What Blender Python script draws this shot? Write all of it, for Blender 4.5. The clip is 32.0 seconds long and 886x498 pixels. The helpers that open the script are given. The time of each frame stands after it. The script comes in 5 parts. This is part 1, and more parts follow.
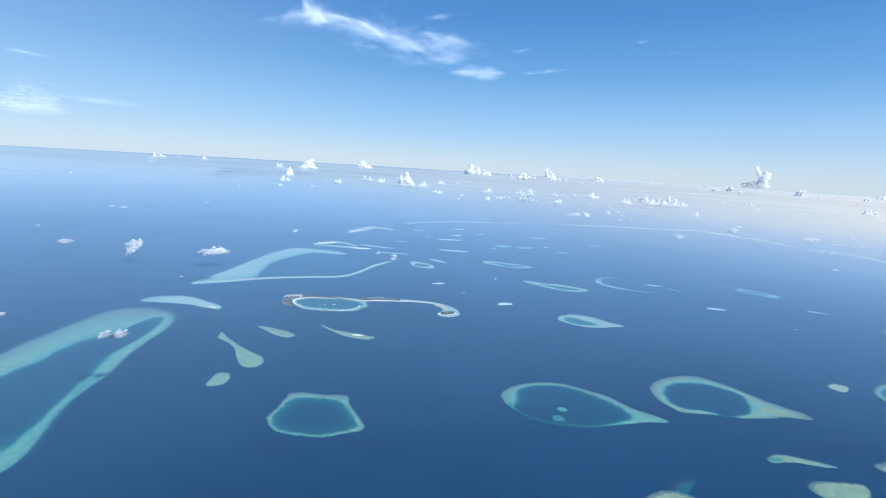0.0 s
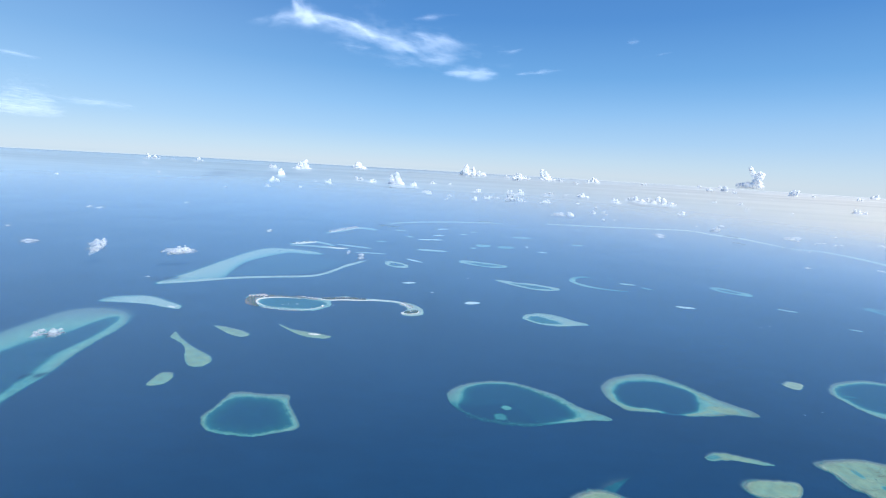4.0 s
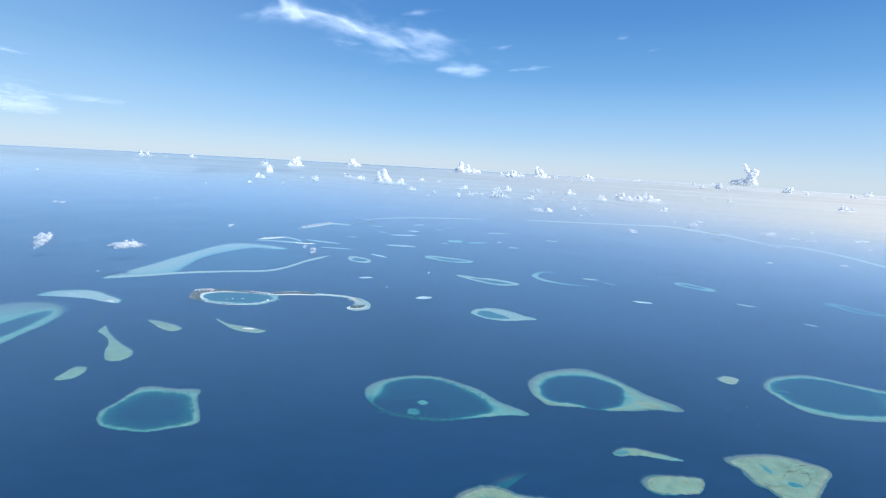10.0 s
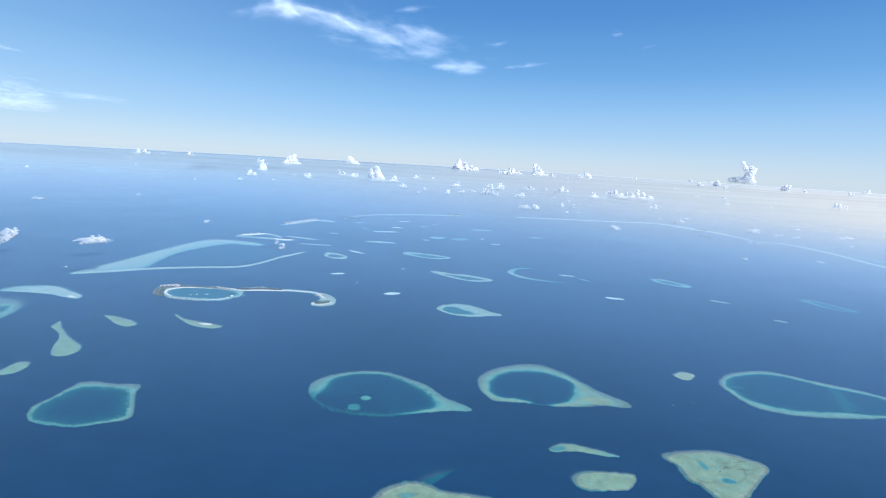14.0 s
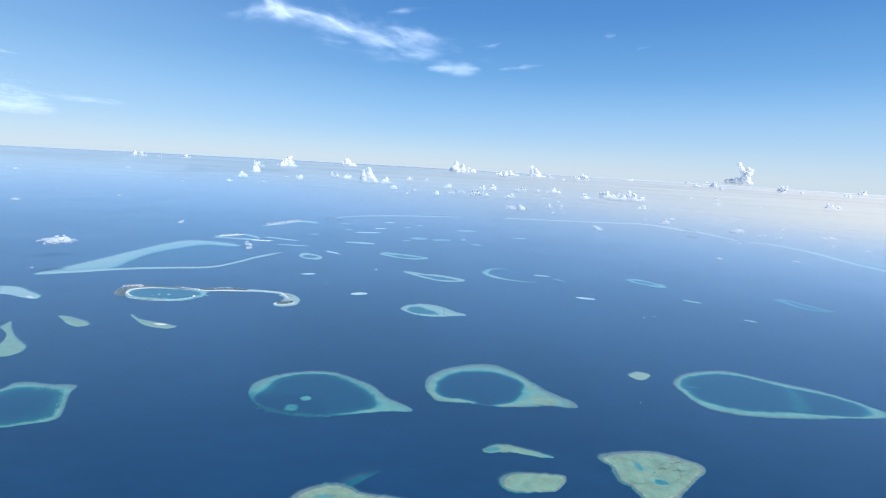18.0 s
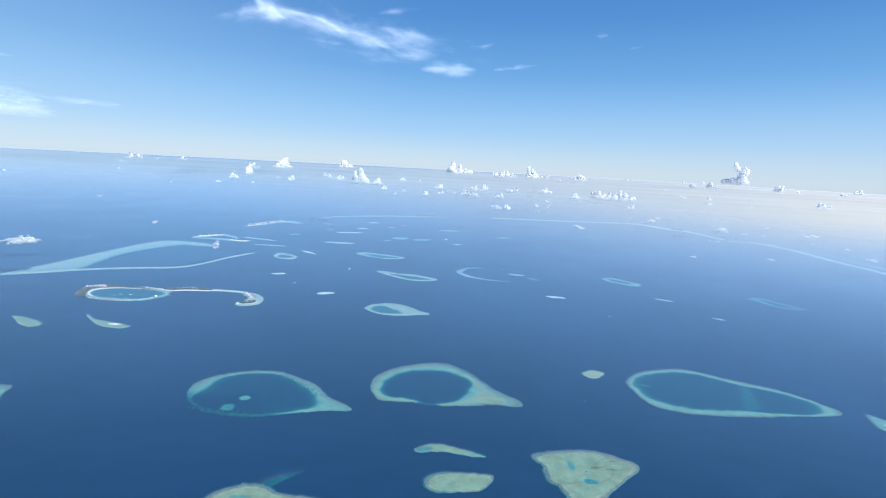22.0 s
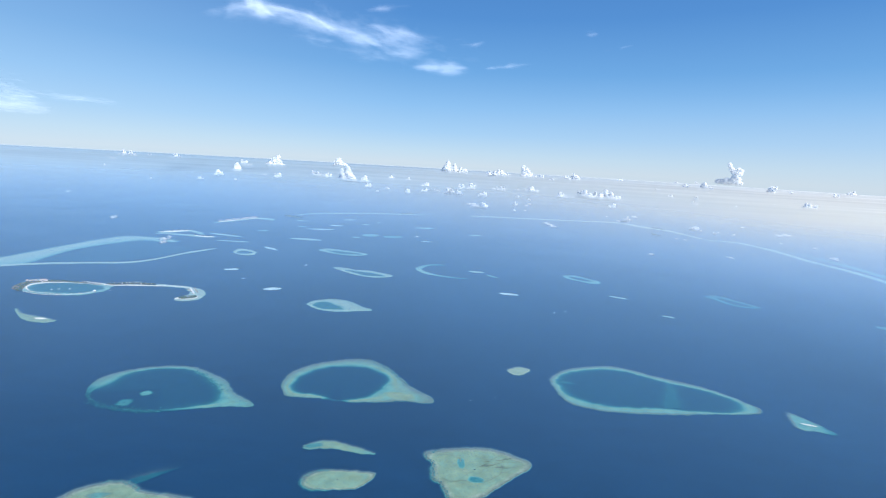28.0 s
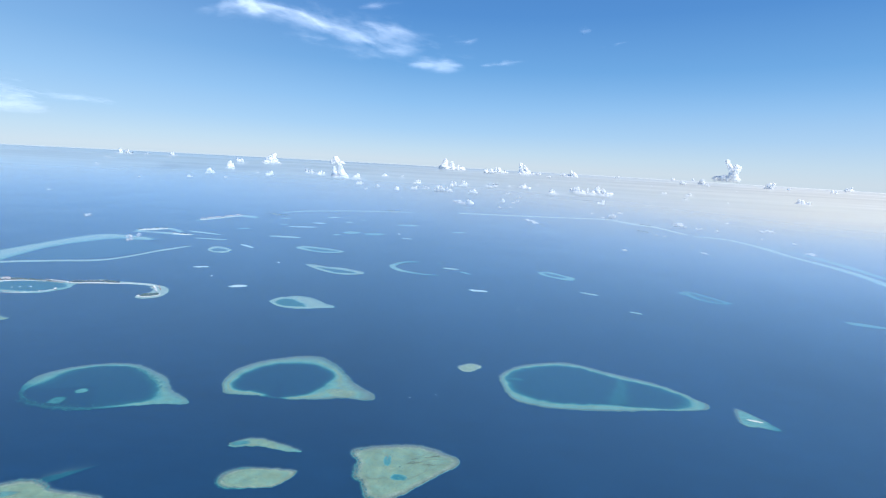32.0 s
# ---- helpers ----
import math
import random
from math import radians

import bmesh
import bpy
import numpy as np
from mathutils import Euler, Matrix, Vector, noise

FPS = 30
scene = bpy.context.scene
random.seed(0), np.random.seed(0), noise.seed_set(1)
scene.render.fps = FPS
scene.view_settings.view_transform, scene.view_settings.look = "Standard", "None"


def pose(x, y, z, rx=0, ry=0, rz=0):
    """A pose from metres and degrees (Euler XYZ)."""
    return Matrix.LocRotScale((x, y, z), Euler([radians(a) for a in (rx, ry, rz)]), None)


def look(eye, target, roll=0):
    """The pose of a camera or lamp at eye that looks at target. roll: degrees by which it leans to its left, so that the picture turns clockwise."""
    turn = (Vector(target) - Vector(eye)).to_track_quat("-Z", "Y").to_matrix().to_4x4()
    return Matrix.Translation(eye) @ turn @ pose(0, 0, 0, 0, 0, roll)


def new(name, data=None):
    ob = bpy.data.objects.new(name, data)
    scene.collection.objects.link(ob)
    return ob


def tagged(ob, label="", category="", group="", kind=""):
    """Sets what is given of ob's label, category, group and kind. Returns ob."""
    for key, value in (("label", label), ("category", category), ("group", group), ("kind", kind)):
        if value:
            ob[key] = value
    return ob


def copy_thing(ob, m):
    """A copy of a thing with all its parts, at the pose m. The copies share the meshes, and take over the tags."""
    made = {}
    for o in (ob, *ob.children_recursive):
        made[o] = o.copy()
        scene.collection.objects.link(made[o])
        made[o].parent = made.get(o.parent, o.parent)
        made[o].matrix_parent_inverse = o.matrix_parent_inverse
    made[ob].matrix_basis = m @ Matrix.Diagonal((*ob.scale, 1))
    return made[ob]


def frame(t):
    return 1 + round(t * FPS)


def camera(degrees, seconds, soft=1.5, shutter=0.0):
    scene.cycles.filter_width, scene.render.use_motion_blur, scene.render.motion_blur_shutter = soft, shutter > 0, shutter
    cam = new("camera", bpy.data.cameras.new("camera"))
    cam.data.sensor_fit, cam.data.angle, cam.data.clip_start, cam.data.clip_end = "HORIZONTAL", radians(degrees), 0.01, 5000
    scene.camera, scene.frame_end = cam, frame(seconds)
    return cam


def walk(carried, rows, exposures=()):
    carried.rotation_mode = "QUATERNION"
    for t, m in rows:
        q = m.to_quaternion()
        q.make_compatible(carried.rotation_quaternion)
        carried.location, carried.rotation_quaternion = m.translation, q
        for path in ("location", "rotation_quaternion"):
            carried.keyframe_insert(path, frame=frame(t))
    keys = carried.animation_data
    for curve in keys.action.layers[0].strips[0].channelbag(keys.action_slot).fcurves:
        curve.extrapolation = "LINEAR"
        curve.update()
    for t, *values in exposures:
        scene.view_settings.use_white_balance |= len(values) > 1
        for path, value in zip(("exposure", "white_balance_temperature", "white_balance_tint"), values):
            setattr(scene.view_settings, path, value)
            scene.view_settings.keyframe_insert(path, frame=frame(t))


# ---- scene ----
cam = camera(87.8, 32.0, soft=1.2)
PATH = [
    (0, (8.658, 0.801, 59.516), (8.61, 2.767, 59.155), 3.5),
    (0.5, (10.377, 0.935, 59.492), (10.33, 2.902, 59.132), 3.5),
    (1, (12.159, 1.07, 59.479), (12.113, 3.037, 59.12), 3.5),
    (1.5, (13.903, 1.293, 59.44), (13.856, 3.26, 59.082), 3.5),
    (2, (15.652, 1.548, 59.391), (15.606, 3.516, 59.033), 3.5),
    (2.5, (17.393, 1.75, 59.322), (17.349, 3.718, 58.966), 3.5),
    (3, (19.207, 1.884, 59.269), (19.164, 3.852, 58.913), 3.5),
    (3.5, (21.029, 2.028, 59.215), (20.986, 3.995, 58.859), 3.4),
    (5.5, (27.902, 3.144, 58.825), (27.862, 5.112, 58.47), 3.4),
    (6, (29.63, 3.438, 58.753), (29.59, 5.406, 58.397), 3.4),
    (6.5, (31.352, 3.763, 58.674), (31.312, 5.73, 58.316), 3.5),
    (7, (33.109, 4.009, 58.627), (33.071, 5.976, 58.268), 3.4),
    (7.5, (34.791, 4.231, 58.57), (34.752, 6.198, 58.21), 3.5),
    (8, (36.547, 4.405, 58.519), (36.51, 6.372, 58.158), 3.4),
    (8.5, (38.277, 4.631, 58.463), (38.239, 6.598, 58.101), 3.5),
    (9, (39.972, 4.87, 58.38), (39.935, 6.836, 58.017), 3.5),
    (9.5, (41.717, 5.081, 58.32), (41.68, 7.048, 57.955), 3.5),
    (10, (43.452, 5.337, 58.271), (43.416, 7.303, 57.905), 3.4),
    (10.5, (45.176, 5.558, 58.216), (45.139, 7.524, 57.848), 3.4),
    (11, (46.935, 5.774, 58.15), (46.899, 7.739, 57.781), 3.5),
    (11.5, (48.707, 5.99, 58.088), (48.67, 7.955, 57.717), 3.5),
    (12, (50.433, 6.218, 58.042), (50.397, 8.183, 57.669), 3.4),
    (12.5, (52.196, 6.441, 57.996), (52.159, 8.405, 57.621), 3.4),
    (13, (53.973, 6.6, 57.942), (53.935, 8.565, 57.567), 3.5),
    (13.5, (55.696, 6.794, 57.875), (55.658, 8.758, 57.499), 3.4),
    (14, (57.428, 6.997, 57.818), (57.39, 8.961, 57.443), 3.4),
    (14.5, (59.144, 7.235, 57.786), (59.107, 9.199, 57.411), 3.4),
    (16.5, (66.129, 8.117, 57.473), (66.091, 10.082, 57.103), 3.4),
    (17, (67.893, 8.385, 57.404), (67.855, 10.351, 57.036), 3.4),
    (17.5, (69.696, 8.651, 57.311), (69.658, 10.616, 56.943), 3.4),
    (18, (71.541, 8.939, 57.229), (71.502, 10.905, 56.863), 3.3),
    (18.5, (73.276, 9.2, 57.177), (73.235, 11.166, 56.813), 3.2),
    (19, (75.034, 9.382, 57.109), (74.991, 11.349, 56.748), 3.1),
    (19.5, (76.777, 9.587, 57.042), (76.733, 11.554, 56.682), 3.0),
    (20, (78.526, 9.778, 56.979), (78.481, 11.745, 56.622), 2.9),
    (20.5, (80.251, 9.969, 56.923), (80.206, 11.937, 56.567), 2.9),
    (21, (81.976, 10.169, 56.882), (81.931, 12.137, 56.526), 2.9),
    (21.5, (83.753, 10.422, 56.809), (83.71, 12.389, 56.451), 3.0),
    (22, (85.561, 10.647, 56.729), (85.522, 12.613, 56.368), 3.1),
    (22.5, (87.365, 10.86, 56.667), (87.326, 12.826, 56.304), 3.1),
    (23, (89.115, 11.097, 56.616), (89.077, 13.063, 56.253), 3.2),
    (23.5, (90.843, 11.282, 56.594), (90.805, 13.248, 56.231), 3.1),
    (24, (92.576, 11.442, 56.558), (92.54, 13.408, 56.195), 3.1),
    (24.5, (94.344, 11.668, 56.489), (94.308, 13.635, 56.127), 3.2),
    (25, (96.148, 11.869, 56.429), (96.112, 13.835, 56.067), 3.2),
    (25.5, (97.884, 12.12, 56.372), (97.848, 14.087, 56.01), 3.2),
    (27.5, (104.941, 13.164, 56.045), (104.907, 15.13, 55.681), 3.3),
    (28, (106.725, 13.397, 56.019), (106.692, 15.363, 55.655), 3.4),
    (28.5, (108.48, 13.592, 55.996), (108.448, 15.558, 55.631), 3.4),
    (29, (110.266, 13.752, 55.969), (110.234, 15.718, 55.603), 3.4),
    (29.5, (112.052, 13.935, 55.952), (112.019, 15.901, 55.586), 3.4),
    (30, (113.825, 14.164, 55.923), (113.793, 16.13, 55.555), 3.4),
    (30.5, (115.582, 14.406, 55.896), (115.549, 16.372, 55.527), 3.4),
    (31, (117.315, 14.676, 55.857), (117.282, 16.641, 55.488), 3.3),
    (31.5, (119.048, 14.871, 55.831), (119.014, 16.836, 55.461), 3.2),
    (32, (120.854, 15.099, 55.798), (120.819, 17.064, 55.426), 3.2),
]
walk(cam, [(t, look(eye, target, roll)) for t, eye, target, roll in PATH],
     exposures=[(0.0, 0.11, 5750, 7), (20.0, 0.11, 5750, 7), (32.0, 0.085, 5760, 7)])

# The place is built at a scale of about 1:50, so that the whole sea to the horizon lies within the lens's range.

# ---- world, sun, exposure ----
SUN_AZIMUTH, SUN_HEIGHT = 122.0, 48.0          # degrees clockwise from +y, and above the horizon
world = bpy.data.worlds.new("world")
scene.world = world
world.use_nodes = True
wn = world.node_tree
sky = wn.nodes.new("ShaderNodeTexSky")
sky.sky_type, sky.sun_disc = "NISHITA", False
sky.sun_elevation, sky.sun_rotation = radians(SUN_HEIGHT), radians(SUN_AZIMUTH)
sky.altitude, sky.air_density, sky.dust_density, sky.ozone_density = 2600.0, 1.10, 0.40, 5.2
wn.nodes["Background"].inputs[1].default_value = 0.114


def world_node(kind, operation="", **inputs):
    n = wn.nodes.new("ShaderNode" + kind)
    if operation:
        n.operation = operation
    for key, value in inputs.items():
        slot = n.inputs[int(key[1:])]
        if isinstance(value, bpy.types.NodeSocket):
            wn.links.new(value, slot)
        else:
            slot.default_value = value
    return n


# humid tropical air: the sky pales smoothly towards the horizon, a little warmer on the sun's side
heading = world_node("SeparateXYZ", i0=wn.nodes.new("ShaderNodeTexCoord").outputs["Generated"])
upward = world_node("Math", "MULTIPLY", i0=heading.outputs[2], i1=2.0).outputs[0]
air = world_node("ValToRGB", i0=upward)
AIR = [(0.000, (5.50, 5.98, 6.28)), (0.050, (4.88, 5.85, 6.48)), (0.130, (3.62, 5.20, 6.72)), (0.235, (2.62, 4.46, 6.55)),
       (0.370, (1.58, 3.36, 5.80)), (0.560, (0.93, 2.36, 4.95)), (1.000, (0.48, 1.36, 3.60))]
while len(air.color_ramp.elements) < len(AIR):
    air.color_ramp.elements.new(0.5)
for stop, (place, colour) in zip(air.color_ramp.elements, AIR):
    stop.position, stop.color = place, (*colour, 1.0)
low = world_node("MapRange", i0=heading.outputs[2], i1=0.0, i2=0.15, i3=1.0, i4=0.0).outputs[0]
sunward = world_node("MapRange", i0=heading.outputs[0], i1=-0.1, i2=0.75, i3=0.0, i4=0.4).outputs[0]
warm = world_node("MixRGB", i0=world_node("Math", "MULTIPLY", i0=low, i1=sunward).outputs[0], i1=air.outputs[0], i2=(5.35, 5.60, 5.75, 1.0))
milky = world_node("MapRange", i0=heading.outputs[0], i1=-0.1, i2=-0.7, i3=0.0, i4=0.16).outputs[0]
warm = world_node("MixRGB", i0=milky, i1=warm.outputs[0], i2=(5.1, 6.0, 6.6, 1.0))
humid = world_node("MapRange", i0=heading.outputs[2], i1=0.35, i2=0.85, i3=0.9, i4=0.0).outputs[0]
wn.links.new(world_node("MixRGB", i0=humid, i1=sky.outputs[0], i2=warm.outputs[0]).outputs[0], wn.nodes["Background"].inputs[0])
sun = new("sun", bpy.data.lights.new("sun", "SUN"))
sun.data.energy, sun.data.angle, sun.data.color = 4.6, radians(0.53), (1.0, 0.93, 0.83)
sa, se = radians(SUN_AZIMUTH), radians(SUN_HEIGHT)
sun.matrix_world = look((0, 0, 900), (-math.sin(sa) * math.cos(se), -math.cos(sa) * math.cos(se), 900 - math.sin(se)))


# ---- materials ----
class Nodes:
    """A short way to write node trees."""

    def __init__(self, name):
        self.mat = bpy.data.materials.new(name)
        self.mat.use_nodes = True
        self.tree = self.mat.node_tree
        self.tree.nodes.clear()

    def add(self, kind, values=(), operation="", use_clamp=False, data_type="", attribute_name="", interpolation_type=""):
        n = self.tree.nodes.new("ShaderNode" + kind)
        if operation:
            n.operation = operation
        if use_clamp:
            n.use_clamp = True
        if data_type:
            n.data_type = data_type
        if attribute_name:
            n.attribute_name = attribute_name
        if interpolation_type:
            n.interpolation_type = interpolation_type
        for key, value in dict(values).items():
            if isinstance(value, bpy.types.NodeSocket):
                self.tree.links.new(value, n.inputs[key])
            else:
                n.inputs[key].default_value = value
        return n

    def math(self, op, a, b=0.0, clamp=False):
        return self.add("Math", {0: a, 1: b}, operation=op, use_clamp=clamp).outputs[0]

    def noise(self, scale, detail=4.0, vector=None, rough=0.55):
        v = {"Scale": scale, "Detail": detail, "Roughness": rough}
        if vector is not None:
            v["Vector"] = vector
        return self.add("TexNoise", v).outputs[0]

    def ramp(self, fac, stops, interpolation="LINEAR"):
        n = self.add("ValToRGB", {0: fac})
        n.color_ramp.interpolation = interpolation
        while len(n.color_ramp.elements) < len(stops):
            n.color_ramp.elements.new(0.5)
        for e, (p, c) in zip(n.color_ramp.elements, stops):
            e.position, e.color = p, (*c, 1.0)
        return n.outputs[0]

    def mix(self, fac, a, b):
        n = self.add("Mix", data_type="RGBA")
        for key, value in ((0, fac), (6, a), (7, b)):
            if isinstance(value, bpy.types.NodeSocket):
                self.tree.links.new(value, n.inputs[key])
            else:
                n.inputs[key].default_value = value if key == 0 else (*value, 1.0)
        return n.outputs[2]

    def position(self):
        return self.add("NewGeometry").outputs["Position"]

    def out(self, shader):
        self.tree.links.new(shader, self.add("OutputMaterial").inputs[0])
        return self.mat


DEEP = (0.0134, 0.0512, 0.1165)
SHALLOWS = [(0.00, (0.38, 0.465, 0.375)), (0.09, (0.222, 0.324, 0.222)), (0.20, (0.158, 0.338, 0.298)), (0.31, (0.112, 0.305, 0.292)),
            (0.45, (0.046, 0.200, 0.226)), (0.60, (0.022, 0.118, 0.160)), (0.80, (0.0155, 0.072, 0.136)), (1.00, DEEP)]


def water_material(name, reef):
    """Sea water over ground of any depth; on reefs the mesh's attributes give the depth and the share of coral."""
    n = Nodes(name)
    pos = n.position()
    broad = n.noise(0.012, 3.0, pos)
    wind = n.noise(0.10, 5.0, n.add("Mapping", {"Vector": pos, "Scale": (1.0, 2.2, 1.0)}).outputs[0], 0.65)
    broad = n.math("ADD", n.math("MULTIPLY", broad, 0.62), n.math("MULTIPLY", wind, 0.38))
    deep = n.ramp(broad, [(0.32, tuple(c * 0.82 for c in DEEP)), (0.68, tuple(c * 1.18 for c in DEEP))])
    if reef:
        depth = n.add("Attribute", attribute_name="depth").outputs["Fac"]
        coral = n.add("Attribute", attribute_name="coral").outputs["Fac"]
        wobble = n.math("ADD", n.math("MULTIPLY", n.math("SUBTRACT", n.noise(0.55, 5.0, pos), 0.5), 0.75),
                        n.math("MULTIPLY", n.math("SUBTRACT", n.noise(2.6, 4.0, pos), 0.5), 0.40))
        room = n.math("MULTIPLY", n.math("SUBTRACT", 1.0, depth), n.math("ADD", n.math("MULTIPLY", depth, 1.3), 0.09))
        real = n.math("ADD", depth, n.math("MULTIPLY", wobble, room), clamp=True)
        colour = n.ramp(real, SHALLOWS)
        fine = n.noise(3.4, 6.0, pos, 0.78)
        patchy = n.noise(0.75, 5.0, pos, 0.6)
        crest = n.add("MapRange", {0: n.math("ADD", patchy, n.math("MULTIPLY", coral, 0.34)), 1: 0.46, 2: 0.70}, interpolation_type="SMOOTHSTEP").outputs[0]
        shoal = n.add("MapRange", {0: depth, 1: 0.26, 2: 0.40, 3: 1.0, 4: 0.0}).outputs[0]
        crest = n.math("MULTIPLY", n.math("MULTIPLY", crest, shoal), n.math("MULTIPLY", n.math("SUBTRACT", coral, 0.22, clamp=True), 1.7), clamp=True)
        tan = n.add("MapRange", {0: n.noise(0.17, 4.0, pos, 0.6), 1: 0.46, 2: 0.66}, interpolation_type="SMOOTHSTEP").outputs[0]
        tan = n.math("MULTIPLY", tan, n.math("MULTIPLY", n.math("SUBTRACT", 0.22, depth, clamp=True), 5.0, clamp=True))
        colour = n.mix(n.math("MULTIPLY", tan, 0.07), colour, (0.20, 0.225, 0.150))
        colour = n.mix(n.math("MULTIPLY", crest, 0.8), colour, n.ramp(fine, [(0.38, (0.065, 0.098, 0.103)), (0.62, (0.190, 0.235, 0.222))]))
        fleck = n.math("MULTIPLY", n.math("SUBTRACT", fine, 0.585, clamp=True), 11.0, clamp=True)
        colour = n.mix(n.math("MULTIPLY", n.math("MULTIPLY", fleck, n.math("MULTIPLY", coral, shoal)), 0.5), colour, (0.055, 0.095, 0.085))
        # negative coral, set on far reefs, mixes the colour towards pale blue-white
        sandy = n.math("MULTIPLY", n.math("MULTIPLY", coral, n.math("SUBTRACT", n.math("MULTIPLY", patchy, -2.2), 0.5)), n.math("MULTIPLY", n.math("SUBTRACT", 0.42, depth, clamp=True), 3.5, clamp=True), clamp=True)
        palest = n.math("MULTIPLY", n.math("SUBTRACT", n.math("MULTIPLY", coral, -1.0), 0.7, clamp=True), 4.0, clamp=True)
        colour = n.mix(sandy, colour, n.mix(palest, (0.405, 0.515, 0.495), (0.55, 0.67, 0.69)))
        mottle = n.math("ADD", n.math("MULTIPLY", fine, 0.8), n.math("MULTIPLY", n.noise(0.42, 5.0, pos, 0.6), 1.0))
        mottle = n.math("ADD", 1.0, n.math("MULTIPLY", n.math("SUBTRACT", mottle, 0.9), n.math("MULTIPLY", n.math("SUBTRACT", 0.95, depth, clamp=True), 0.95)))
        colour = n.add("VectorMath", {0: colour, "Scale": mottle}, operation="SCALE").outputs[0]
        far = n.math("MULTIPLY", n.math("SUBTRACT", real, 0.93, clamp=True), 14.0, clamp=True)
        colour = n.mix(far, colour, deep)
        surf = n.add("Attribute", attribute_name="surf").outputs["Fac"]
        streak = n.noise(1.1, 6.0, pos, 0.7)
        surf = n.math("MULTIPLY", surf, n.add("MapRange", {0: streak, 1: 0.28, 2: 0.62, 3: 0.35, 4: 1.0}).outputs[0], clamp=True)
        rubble = n.ramp(fine, [(0.36, (0.095, 0.150, 0.172)), (0.66, (0.205, 0.270, 0.290))])
        sink = n.add("MapRange", {0: real, 1: 0.22, 2: 0.98}, interpolation_type="SMOOTHSTEP").outputs[0]
        colour = n.mix(surf, colour, n.mix(sink, rubble, deep))
    else:
        colour = deep
    bump = n.add("Bump", {"Strength": 0.012, "Distance": 0.12, "Height": n.noise(0.16, 2.0, pos)})
    rough = n.math("ADD", n.math("MULTIPLY", n.noise(0.02, 3.0, pos), 0.14), 0.26)
    p = n.add("BsdfPrincipled", {"Base Color": colour, "Roughness": rough, "IOR": 1.333, "Normal": bump.outputs[0]})
    return n.out(p.outputs[0])


SEA = water_material("sea_water", False)
REEF = water_material("reef_water", True)


def plain(name, colour, rough=0.8, scale=6.0, change=0.25, bump=0.15):
    n = Nodes(name)
    pos = n.position()
    f = n.noise(scale, 5.0, pos)
    f = n.math("ADD", n.math("MULTIPLY", f, 0.6), n.math("MULTIPLY", n.noise(scale * 0.2, 3.0, pos), 0.4))
    info = n.add("ObjectInfo").outputs["Random"]
    f = n.math("ADD", f, n.math("MULTIPLY", n.math("SUBTRACT", info, 0.5), 0.35))
    c = n.ramp(f, [(0.25, tuple(v * (1 - change) for v in colour)), (0.75, tuple(min(1, v * (1 + change)) for v in colour))])
    b = n.add("Bump", {"Strength": bump, "Distance": 0.05, "Height": n.noise(scale * 2, 4.0, pos)})
    return n.out(n.add("BsdfPrincipled", {"Base Color": c, "Roughness": rough, "Normal": b.outputs[0]}).outputs[0])


SAND = plain("coral_sand", (0.80, 0.77, 0.68), 0.9, 1.5, 0.12)
LEAF = plain("palm_leaves", (0.038, 0.060, 0.030), 0.7, 2.5, 0.45, 0.4)
EARTH = plain("island_ground", (0.25, 0.20, 0.155), 0.9, 1.2, 0.35)
THATCH = plain("thatch", (0.28, 0.22, 0.16), 0.9, 8.0, 0.3)
ROOFTILE = plain("red_roof", (0.56, 0.45, 0.40), 0.8, 8.0, 0.3)
PLASTER = plain("white_plaster", (0.80, 0.79, 0.76), 0.7, 4.0, 0.08)
BOATWHITE = plain("boat_white", (0.85, 0.85, 0.84), 0.3, 6.0, 0.05)
TURF = plain("weedy_channel_bed", (0.160, 0.215, 0.160), 0.6, 2.5, 0.35)
PALE_TURF = plain("weedy_flat", (0.180, 0.245, 0.180), 0.6, 2.5, 0.25)
FOAM = plain("foam", (0.80, 0.84, 0.85), 0.9, 3.0, 0.15)


